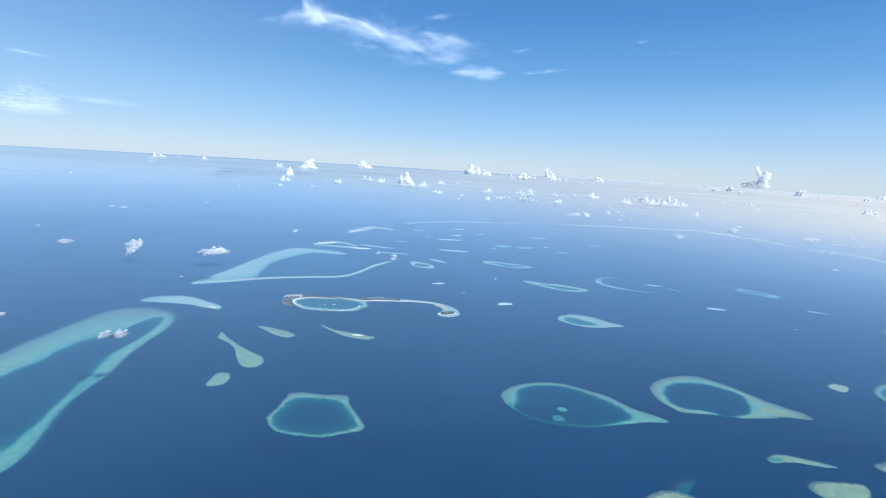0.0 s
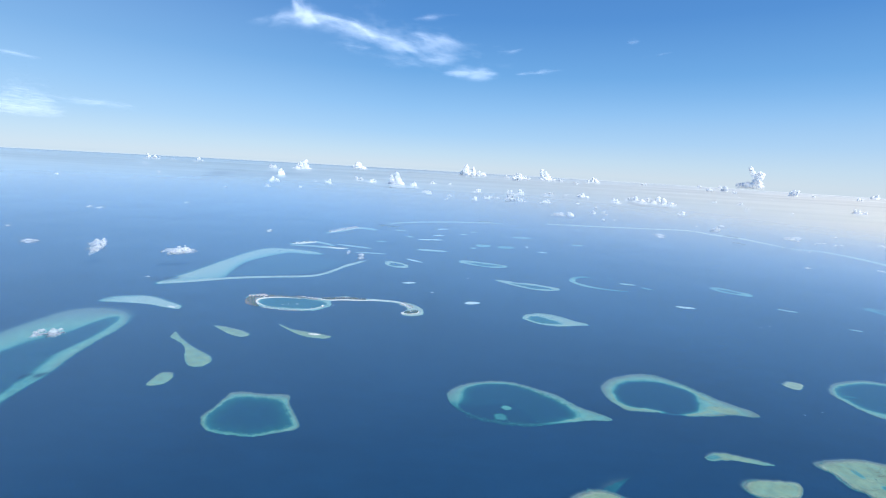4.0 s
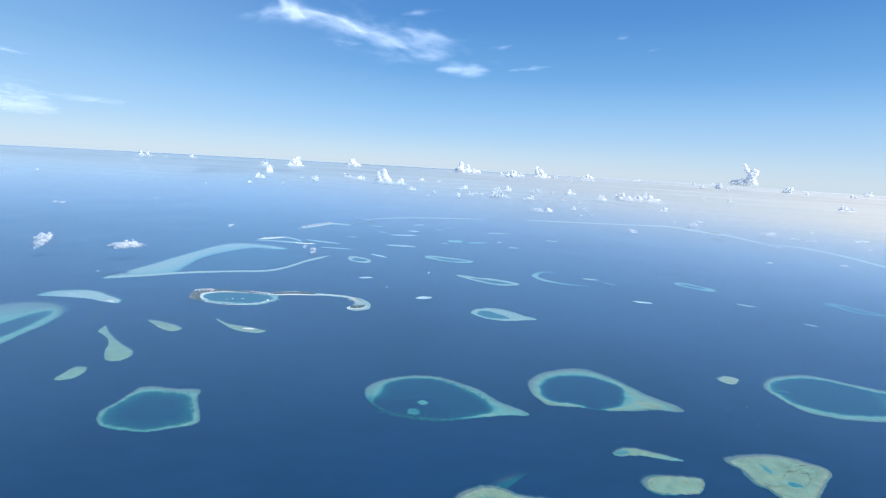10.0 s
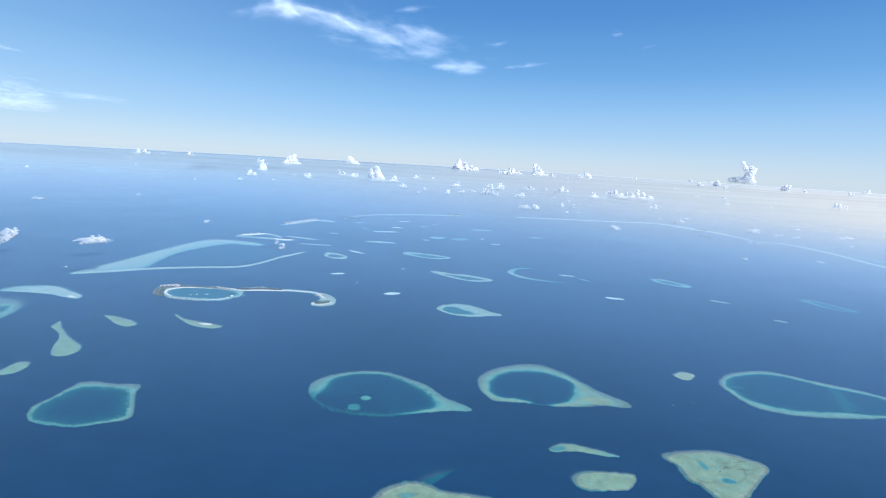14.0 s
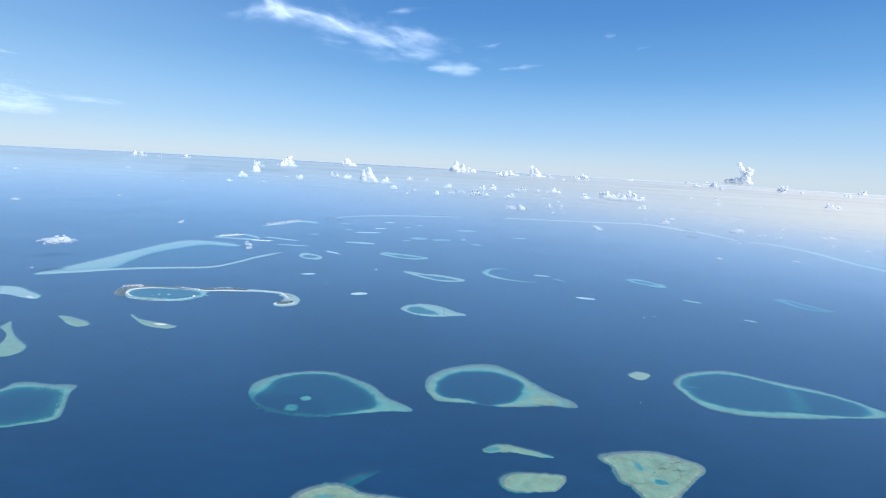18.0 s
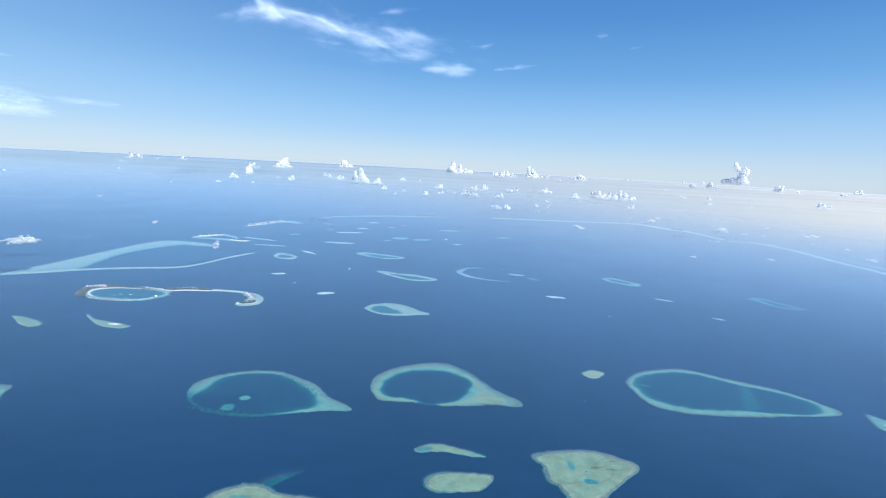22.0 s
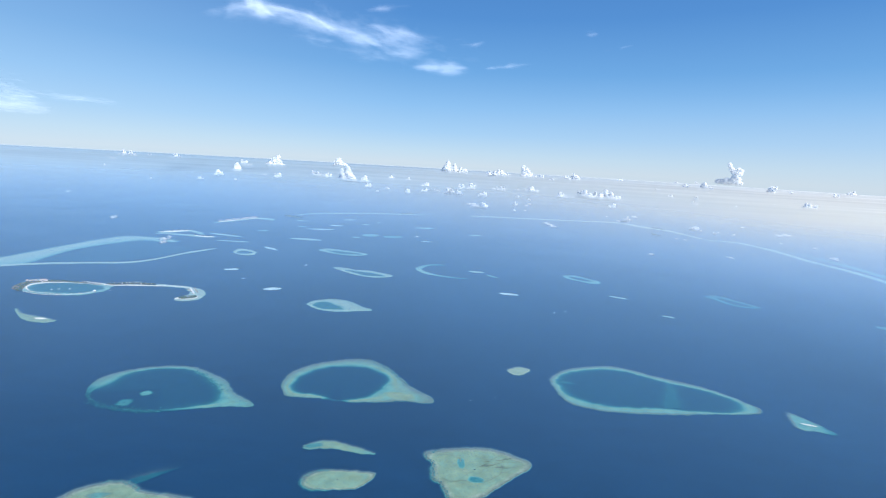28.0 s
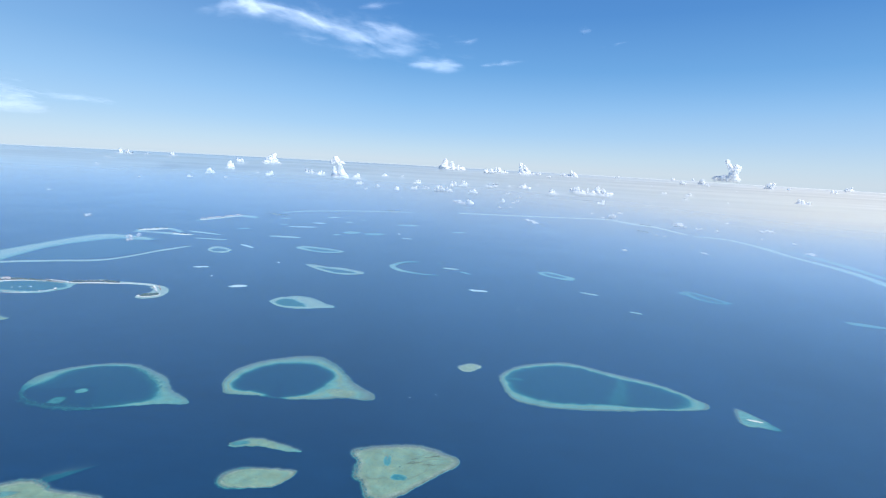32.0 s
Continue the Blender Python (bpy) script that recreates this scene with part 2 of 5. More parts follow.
def cloud_material(name, cover, scale, soft, glow=0.35, soak=1.0):
    """Cloud: bright scattering white, thinned to nothing where the noise is low. glow: the share of light that comes through."""
    n = Nodes(name)
    pos = n.add("TexCoord").outputs["Object"]
    if soft:
        d, t = 0.95 * (1 - glow), 0.95 * glow
        body = n.add("AddShader", {0: n.add("BsdfDiffuse", {"Color": (d, d, d, 1)}).outputs[0],
                                   1: n.add("BsdfTranslucent", {"Color": (t, t, t, 1)}).outputs[0]}).outputs[0]
        edge = n.add("Attribute", attribute_name="thick").outputs["Fac"]
        if soft == 2:
            run = n.add("Attribute", attribute_name="along").outputs["Fac"]
            over = n.add("Attribute", attribute_name="across").outputs["Fac"]
            pos = n.add("CombineXYZ", {0: n.math("MULTIPLY", run, 0.016), 1: n.math("MULTIPLY", over, 0.011), 2: n.add("ObjectInfo").outputs["Random"]}).outputs[0]
            scale = 1.0
        bend = n.add("VectorMath", {0: n.add("TexNoise", {"Vector": pos, "Scale": scale * 0.6}).outputs["Color"], "Scale": 1.1 / scale}, operation="SCALE").outputs[0]
        warp = n.add("VectorMath", {0: pos, 1: bend}, operation="ADD").outputs[0]
        if soft == 2:
            f = n.math("ADD", n.math("MULTIPLY", n.math("SUBTRACT", n.noise(scale, 7.0, warp, 0.62), 0.5), 1.9), n.math("MULTIPLY", n.math("SUBTRACT", n.noise(scale * 0.4, 3.0, warp), 0.5), 1.5))
            f = n.math("POWER", n.math("ADD", f, n.math("SUBTRACT", n.math("MULTIPLY", edge, 1.12), 0.27), clamp=True), 1.35)
            fade = n.add("MapRange", {0: edge, 1: 0.0, 2: 0.6}, interpolation_type="SMOOTHSTEP").outputs[0]
            fac = n.math("MULTIPLY", n.math("MULTIPLY", f, fade), cover, clamp=True)
            ice = n.add("AddShader", {0: n.add("BsdfTransparent", {"Color": (0.72, 0.72, 0.72, 1)}).outputs[0], 1: n.add("BsdfTranslucent", {"Color": (0.6, 0.6, 0.6, 1)}).outputs[0]}).outputs[0]
            return n.out(n.add("MixShader", {0: fac, 1: n.add("BsdfTransparent").outputs[0], 2: ice}).outputs[0])
        f = n.math("ADD", n.math("MULTIPLY", n.noise(scale, 8.0, warp, 0.62), 1.9), n.math("MULTIPLY", n.noise(scale * 0.4, 3.0, pos), 1.1))
        f = n.math("SUBTRACT", n.math("ADD", f, n.math("MULTIPLY", edge, 0.95)), 1.80, clamp=True)
        fade = n.add("MapRange", {0: edge, 1: 0.0, 2: 0.5}, interpolation_type="SMOOTHSTEP").outputs[0]
        fac = n.math("MULTIPLY", n.math("MULTIPLY", n.math("MULTIPLY", f, 1.25, clamp=True), fade), cover, clamp=True)
    else:
        body = n.add("BsdfPrincipled", {"Base Color": (0.985, 0.98, 0.97, 1), "Roughness": 1.0, "Specular IOR Level": 0.0, "Subsurface Weight": 1.0,
                                        "Subsurface Radius": (1.0, 1.0, 1.0), "Subsurface Scale": soak}).outputs[0]
        fac = n.math("ADD", n.math("MULTIPLY", n.noise(0.3, 4.0, pos), 0.3), cover - 0.15, clamp=True)
    m = n.add("MixShader", {0: fac, 1: n.add("BsdfTransparent").outputs[0], 2: body})
    return n.out(m.outputs[0])


CLOUD = cloud_material("cumulus", 0.95, 6.0, 0, soak=4.0)
FAR_CLOUD = cloud_material("far_cumulus", 0.99, 40.0, 0, soak=34.0)
DRIFT = cloud_material("drifting_cloud", 0.52, 6.0, 0, soak=1.6)
WISP = cloud_material("wisp", 0.66, 0.45, 1, 0.45)
CIRRUS = cloud_material("cirrus_ice", 0.46, 1.0, 2)


def painted_haze_material(name, share):
    """One flat sheet of painted sea haze: thin overhead, thicker with distance, bluish to one side and whiter towards
    the sun.
    """
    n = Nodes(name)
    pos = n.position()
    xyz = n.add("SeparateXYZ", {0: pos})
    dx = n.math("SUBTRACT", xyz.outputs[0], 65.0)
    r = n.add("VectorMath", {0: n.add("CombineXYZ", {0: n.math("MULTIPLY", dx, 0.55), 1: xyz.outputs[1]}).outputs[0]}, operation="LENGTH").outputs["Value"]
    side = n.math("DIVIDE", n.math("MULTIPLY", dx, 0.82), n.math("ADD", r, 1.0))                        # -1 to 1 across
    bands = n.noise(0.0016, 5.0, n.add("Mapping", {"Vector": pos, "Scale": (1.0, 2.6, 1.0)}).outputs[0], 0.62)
    # glare on the +x side, painted as denser haze
    glare_gain = n.math("MULTIPLY", n.math("SUBTRACT", side, 0.15, clamp=True), n.add("MapRange", {0: r, 1: 110.0, 2: 260.0}, interpolation_type="SMOOTHSTEP").outputs[0])
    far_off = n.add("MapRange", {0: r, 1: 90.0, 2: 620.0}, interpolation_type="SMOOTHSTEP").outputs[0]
    # share of white haze and glare painted in, rising towards +x
    haze_white = n.math("MULTIPLY", n.math("ADD", n.math("ADD", side, 0.26), n.math("MULTIPLY", bands, 0.25), clamp=True), far_off, clamp=True)
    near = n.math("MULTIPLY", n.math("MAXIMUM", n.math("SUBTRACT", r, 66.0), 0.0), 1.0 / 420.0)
    reach = n.math("MULTIPLY", near, n.math("ADD", n.math("MULTIPLY", glare_gain, 1.0), 1.10))
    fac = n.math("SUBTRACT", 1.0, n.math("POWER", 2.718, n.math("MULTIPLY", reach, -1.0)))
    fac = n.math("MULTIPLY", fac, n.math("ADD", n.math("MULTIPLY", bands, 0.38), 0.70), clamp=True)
    fac = n.math("ADD", n.math("MULTIPLY", fac, 0.94), n.math("ADD", n.math("MULTIPLY", n.math("MULTIPLY", glare_gain, far_off), 0.16), 0.010), clamp=True)
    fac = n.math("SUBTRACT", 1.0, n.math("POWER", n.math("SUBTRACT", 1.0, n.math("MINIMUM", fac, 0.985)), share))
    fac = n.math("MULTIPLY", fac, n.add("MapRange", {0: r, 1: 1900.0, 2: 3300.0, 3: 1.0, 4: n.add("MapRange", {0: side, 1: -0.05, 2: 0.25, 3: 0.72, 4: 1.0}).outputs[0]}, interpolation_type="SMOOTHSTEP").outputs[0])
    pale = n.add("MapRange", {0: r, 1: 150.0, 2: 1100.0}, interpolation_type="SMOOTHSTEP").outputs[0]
    # haze and glare tint put into the colour: blue near, whiter to the sides
    colour = n.mix(haze_white, n.mix(n.math("MULTIPLY", n.math("MULTIPLY", side, -0.7), far_off, clamp=True), n.mix(pale, (0.335, 0.58, 0.85), (0.485, 0.62, 0.72)), (0.56, 0.70, 0.79)), n.mix(n.add("MapRange", {0: r, 1: 800.0, 2: 2000.0}).outputs[0], (0.685, 0.675, 0.625), (0.815, 0.80, 0.75)))
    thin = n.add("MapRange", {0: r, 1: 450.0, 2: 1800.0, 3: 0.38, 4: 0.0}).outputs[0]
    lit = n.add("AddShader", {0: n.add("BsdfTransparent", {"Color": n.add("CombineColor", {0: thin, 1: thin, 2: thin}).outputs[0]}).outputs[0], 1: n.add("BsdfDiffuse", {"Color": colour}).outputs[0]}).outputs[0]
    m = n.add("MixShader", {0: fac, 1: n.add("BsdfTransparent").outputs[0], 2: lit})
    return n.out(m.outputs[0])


# ---- builders ----
def mesh_object(name, verts, faces, mat, parent=None, label="", smooth=True, **attributes):
    me = bpy.data.meshes.new(name)
    me.from_pydata([tuple(v) for v in verts], [], faces)
    for key, values in attributes.items():
        me.attributes.new(key, "FLOAT", "POINT").data.foreach_set("value", np.asarray(values, dtype=np.float32).ravel())
    me.materials.append(mat)
    if smooth:
        me.polygons.foreach_set("use_smooth", [True] * len(me.polygons))
    ob = new(name, me)
    if parent is not None:
        ob.parent = parent
    if label:
        tagged(ob, label)
    return ob


def fused(ob, cell):
    """Grows the lumps of a heap together into one skin."""
    m = ob.modifiers.new("skin", "REMESH")
    m.mode, m.voxel_size, m.use_smooth_shade = "VOXEL", cell, True
    return ob


def part(name, bm, mat, parent, label=""):
    me = bpy.data.meshes.new(name)
    bm.to_mesh(me)
    bm.free()
    me.materials.append(mat)
    ob = new(name, me)
    ob.parent = parent
    if label:
        tagged(ob, label)
    return ob


def thing(name, x, y, z, label, category, group="", kind=""):
    ob = new(name)
    ob.empty_display_size = 0.5
    ob.location = (x, y, z)
    return tagged(ob, label, category, group, kind)


def smooth_closed(values, n):
    """n values round a closed curve through the given ones."""
    v = np.asarray(values, dtype=float)
    k = len(v)
    u = np.arange(n) * k / n
    i = np.floor(u).astype(int)
    s = u - i
    a, b, c, d = v[(i - 1) % k], v[i % k], v[(i + 1) % k], v[(i + 2) % k]
    return 0.5 * (2 * b + (c - a) * s + (2 * a - 5 * b + 4 * c - d) * s ** 2 + (3 * b - a - 3 * c + d) * s ** 3)


def smooth_open(rows, m):
    v = np.asarray(rows, dtype=float)
    k = len(v)
    u = np.linspace(0, k - 1.0001, (k - 1) * m + 1)
    i = np.floor(u).astype(int)
    s = (u - i)[:, None]
    a, b, c, d = v[np.maximum(i - 1, 0)], v[i], v[np.minimum(i + 1, k - 1)], v[np.minimum(i + 2, k - 1)]
    return 0.5 * (2 * b + (c - a) * s + (2 * a - 5 * b + 4 * c - d) * s ** 2 + (3 * b - a - 3 * c + d) * s ** 3)


def plan(shape, n=240):
    """The outline of a shape (x, y, heading, length, width, radii) as n points on the sea."""
    x, y, heading, length, width, radii = shape
    r = smooth_closed(radii, n)
    a = np.arange(n) * 2 * math.pi / n
    p = np.stack([r * np.cos(a) * length, r * np.sin(a) * width], 1)
    h = radians(heading)
    return p @ np.array([[math.cos(h), math.sin(h)], [-math.sin(h), math.cos(h)]]) + (x, y)


def round_from(loop, centre, n=520):
    """The same outline, its points evenly turned about a centre."""
    d = loop - centre
    a, r = np.arctan2(d[:, 1], d[:, 0]), np.hypot(d[:, 0], d[:, 1])
    o = np.argsort(a)
    at = -math.pi + np.arange(n) * 2 * math.pi / n
    r = np.interp(at, a[o], r[o], period=2 * math.pi)
    return np.stack([np.cos(at) * r, np.sin(at) * r], 1) + centre


def ragged(line, by, size):
    """The same line with the small bays and spurs of a reef's edge."""
    return line + by * np.array([noise.turbulence_vector((x / size, y / size, 4.0), 3, False)[:2] for x, y in line])


def grown(loop, by):
    t = np.roll(loop, -5, 0) - np.roll(loop, 5, 0)
    nrm = np.stack([t[:, 1], -t[:, 0]], 1) / (np.hypot(t[:, 0], t[:, 1])[:, None] + 1e-9)
    return loop + nrm * by


def band(name, rings, depths, corals, parent, mat=None, closed=True, level=None, label="", surf=()):
    """A sheet of water over reef through rings of points, with a depth and a coral share at each point."""
    n = len(rings[0])
    ox, oy = parent.location.x, parent.location.y
    depths = [np.broadcast_to(d, n) for d in depths]
    corals = [np.broadcast_to(c, n) for c in corals]
    verts, faces = [], []
    for ring, d in zip(rings, depths):
        verts += [(x - ox, y - oy, level or 0.03 + 0.10 * (1 - e)) for (x, y), e in zip(ring, d)]
    for j in range(len(rings) - 1):
        for i in range(n if closed else n - 1):
            k = (i + 1) % n
            faces.append((j * n + i, j * n + k, (j + 1) * n + k, (j + 1) * n + i))
    surfs = np.concatenate([np.broadcast_to(q, n) for q in (surf or [0.0] * len(rings))])
    return mesh_object(name, verts, faces, mat or REEF, parent, label, True, depth=np.concatenate(depths), coral=np.concatenate(corals), surf=surfs)


WIND = np.array((-0.34, 0.94))                 # where the swell comes from


def windward(loop):
    """How far each stretch of an outline faces the swell, 0 to 1."""
    t = np.roll(loop, -9, 0) - np.roll(loop, 9, 0)
    nrm = np.stack([t[:, 1], -t[:, 0]], 1) / (np.hypot(t[:, 0], t[:, 1])[:, None] + 1e-9)
    return np.clip(nrm @ WIND * 1.15 + 0.15, 0, 1)


def sector(loop, centre, faint):
    """How much deeper each point of a loop lies in the sunken stretches (bearing, half width, depth)."""
    d = loop - centre
    a = np.degrees(np.arctan2(d[:, 1], d[:, 0]))
    extra = np.zeros(len(loop))
    for bearing, half, deep in faint:
        off = np.abs((a - bearing + 180) % 360 - 180)
        extra = np.maximum(extra, deep * np.clip(1.6 * (1 - off / half), 0, 1))
    return extra


FAR_PALE = 170.0                                  # reefs beyond this get a paler blue-white colour and no dark crest


def slope_of(loop, width, edge, parent, shelf=0.0, around=1.0):
    """The outer slope: broad, grey and broken on the windward side, steep and sharp in the lee."""
    wind = windward(loop)
    far = loop[:, 1].mean() > FAR_PALE
    if around == 1.0:
        width = width * (0.32 + (0.6 if far else 1.35) * wind)[:, None] + shelf
    rings = [grown(loop, width * k) for k in (1.0, 0.62, 0.3, 0.1, 0.0)]
    depths = [around * np.ones(len(loop)), edge + (around - edge) * 0.80, edge + (around - edge) * 0.42, edge + (around - edge) * 0.12, edge]
    rough = -0.3 if far else 1.0
    swell = 0.0 if around < 1.0 else 0.55 if far else 0.95
    return band("reef_slope", rings, depths, [0, 0.1 * rough, 0.35 * rough, 0.6 * rough, 0.7 * rough], parent, surf=[swell * wind] * 5)


LOOPS = {}                                     # each atoll's outer and inner edge


def ring_reef(label, outer, inner, lagoon_depth=0.72, flat=0.10, slope=0.9, fringe=0.22, faint=(), coral=0.5, group="", teal=()):
    """An atoll reef: outer slope, a flat round the lagoon, and the lagoon."""
    centre = np.array(inner[:2])
    coral = coral if outer[1] < FAR_PALE else -0.30
    out, inn = round_from(plan(outer), centre), round_from(plan(inner), centre)
    reach = np.linalg.norm(out - centre, axis=1)
    hole = np.minimum(np.linalg.norm(inn - centre, axis=1), reach * 0.965)
    way = (out - centre) / reach[:, None]
    inn = centre + way * hole[:, None]
    far = max(1.0, outer[1] / 140)
    out, inn = ragged(out, 0.30 * far, 1.6 * far), ragged(inn, 0.42 * far, 2.4 * far)
    top = thing("ring_reef", outer[0], outer[1], 0, label, "coral reef", group)
    extra = sector(out, centre, faint)
    blue = sector(out, centre, teal)
    edge = np.clip(flat + 0.10 + extra, 0, 0.9)
    slope_of(out, slope, edge, top)
    wind = windward(out) * (0.35 if outer[1] > FAR_PALE else 0.95)
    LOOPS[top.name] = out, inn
    line = (0.02 if outer[1] > FAR_PALE else 0.10) * np.clip(2.4 / (1e-6 + np.linalg.norm(out - inn, axis=1)), 0.15, 1.0)
    rings, depths, corals, surf = [], [], [], []
    for v in np.linspace(0, 1, 22):
        rings.append(out + (inn - out) * v)
        d = flat + 0.10 * (1 - v) ** 2 + 0.20 * v ** 5 - line * math.exp(-((v - 0.62) / 0.12) ** 2)
        depths.append(np.clip(d + extra + blue * max(0.0, (v - 0.25) / 0.75), 0.0, 0.92))
        corals.append(coral if coral < 0 else coral * (1.25 * math.exp(-(v / 0.26) ** 2) + 0.12))
        surf.append(wind * math.exp(-(v / 0.46) ** 2))
    band("reef_flat", rings, depths, corals, top, surf=surf)
    rings, depths, corals = [], [], []
    for s in (1.0, 0.975, 0.95, 0.91, 0.86, 0.8, 0.72, 0.62, 0.45, 0.25, 0.02):
        k = min(1.0, (1 - s) / fringe)
        k = 1 - (1 - k) ** 2.2
        start = np.clip(flat + 0.24 + extra + blue, 0.0, 0.92)
        rings.append(centre + (inn - centre) * s)
        depths.append(start + (np.maximum(lagoon_depth, start) - start) * k)
        corals.append(coral * max(0, 1 - (1 - s) / 0.06))
    band("lagoon", rings, depths, corals, top, label="deep blue-green lagoon water")
    return top


def patch_reef(label, shape, flat=0.10, slope=0.9, coral=0.25, name="patch_reef", group="", faint=(), shelf=()):
    """A reef flat with no lagoon."""
    centre = np.array(shape[:2])
    coral = coral if shape[1] < FAR_PALE or coral < 0 else -0.5
    far = max(1.0, shape[1] / 130)
    out = ragged(round_from(plan(shape, 300), centre, 300), 0.22 * far, 1.3 * far)
    top = thing(name, shape[0], shape[1], 0, label, "coral reef", group)
    extra = sector(out, centre, faint)
    slope_of(out, slope, np.clip(flat + 0.07 + extra, 0, 0.92), top, sector(out, centre, shelf)[:, None])
    wind = windward(out) * (0.25 if shape[1] > FAR_PALE else 0.9)
    LOOPS[top.name] = out, centre + (out - centre) * 0.8
    rings, depths, corals, surf = [], [], [], []
    for s in (1.0, 0.97, 0.93, 0.88, 0.8, 0.65, 0.45, 0.22, 0.02):
        rings.append(centre + (out - centre) * s)
        depths.append(np.clip(flat + 0.03 + 0.06 * s ** 12 - 0.09 * math.exp(-((s - 0.91) / 0.05) ** 2) + extra * s ** 3, 0, 0.92))
        corals.append(coral if coral < 0 else min(0.95, coral * 3.4) * s ** 8 + coral * 0.12 * (1 - s ** 8))
        surf.append(wind * math.exp(-((1 - s) / 0.09) ** 2))
    band("reef_flat", rings, depths, corals, top, surf=surf)
    return top


def rib_edges(ribs, m=10):
    r = smooth_open(ribs, m)
    return r[:, :2] + r[:, 2:], r[:, :2] - r[:, 2:]


def spine_reef(label, ribs, flat=0.10, slope=0.9, coral=0.25, name="spur_reef", top=None, deep_ends=0.0, group="", around=1.0, fade=0.0):
    """A long reef along a bent spine; each rib gives its middle and half its width. fade: how much deeper it lies along its outer side."""
    left, right = rib_edges(ribs, 20)
    coral = coral if ribs[0][1] < FAR_PALE else -0.33
    far = max(1.0, ribs[0][1] / 130)
    left, right = ragged(left, 0.2 * far, 1.4 * far), ragged(right, 0.2 * far, 1.4 * far)
    loop = np.concatenate([right, left[::-1]])
    area = np.sum(loop[:, 0] * np.roll(loop[:, 1], -1) - np.roll(loop[:, 0], -1) * loop[:, 1])
    outer_side = np.concatenate([np.zeros(len(right)), fade * np.ones(len(left))])
    if area < 0:
        loop, outer_side = loop[::-1], outer_side[::-1]
    if top is None:
        top = thing(name, ribs[len(ribs) // 2][0], ribs[len(ribs) // 2][1], 0, label, "coral reef", group)
    along = np.linspace(0, 1, len(left))
    extra = deep_ends * np.clip(np.abs(along * 2 - 1) * 1.3 - 0.3, 0, 1)
    extra_loop = np.concatenate([extra, extra[::-1]])
    slope_of(loop, slope, np.clip(flat + 0.08 + extra_loop + outer_side, 0, 0.92), top, 0.0, around)
    rings, depths, corals = [], [], []
    for u in np.linspace(-1, 1, 9):
        rings.append(left * (1 + u) / 2 + right * (1 - u) / 2)
        depths.append(np.clip(flat + 0.08 * abs(u) ** 3 - 0.06 * math.exp(-((abs(u) - 0.75) / 0.12) ** 2) + extra + fade * max(0.0, u * 0.7 + 0.3) ** 1.5, 0, 0.92))
        corals.append(coral if coral < 0 else coral * (0.4 + 1.4 * u ** 4))
    band("reef_flat", rings[::-1], depths, corals, top, closed=False)
    return top


def mound(name, parent, x, y, heading, length, width, height, mat, label="", seed=1, lift=0.0):
    """A low uneven heap: a sand bar, an islet's ground."""
    n, rings = 40, 8
    ox, oy, oz = parent.location
    c, s = math.cos(radians(heading)), math.sin(radians(heading))
    verts, faces = [], []
    for j in range(rings):
        q = 1 - j / (rings - 0.6)
        for i in range(n):
            a = 2 * math.pi * i / n
            w = 1 + 0.22 * noise.noise((math.cos(a) * 1.3 + seed, math.sin(a) * 1.3, seed * 0.37))
            u, v = q * w * length * math.cos(a), q * w * width * math.sin(a)
            verts.append((x + u * c - v * s - ox, y + u * s + v * c - oy, lift + height * (1 - q ** 2) ** 0.7 - oz))
    for j in range(rings - 1):
        for i in range(n):
            k = (i + 1) % n
            faces.append((j * n + i, j * n + k, (j + 1) * n + k, (j + 1) * n + i))
    faces.append(tuple(range((rings - 1) * n, rings * n)))
    return mesh_object(name, verts, faces, mat, parent, label)


def coral_patch(parent, x, y, heading, length, width, depth, around, name="coral_head", label="", coral=0.2):
    """A shoal or a pool: a round of water of another depth, that runs out into what lies around it."""
    n = 48
    c, s = math.cos(radians(heading)), math.sin(radians(heading))
    rings, depths = [], []
    for q in (1.0, 0.92, 0.82, 0.68, 0.5, 0.3, 0.05):
        pts = []
        for i in range(n):
            a = 2 * math.pi * i / n
            w = q * (1 + 0.25 * noise.noise((math.cos(a) * 1.5 + x, math.sin(a) * 1.5 + y, 0.3)))
            u, v = w * length * math.cos(a), w * width * math.sin(a)
            pts.append((x + u * c - v * s, y + u * s + v * c))
        rings.append(np.array(pts))
        k = min(1.0, (1 - q) / 0.35)
        depths.append(around + (depth - around) * k)
    return band(name, rings, depths, [coral] * len(rings), parent, level=0.05 + 0.10 * (1 - min(depth, around)), label=label)


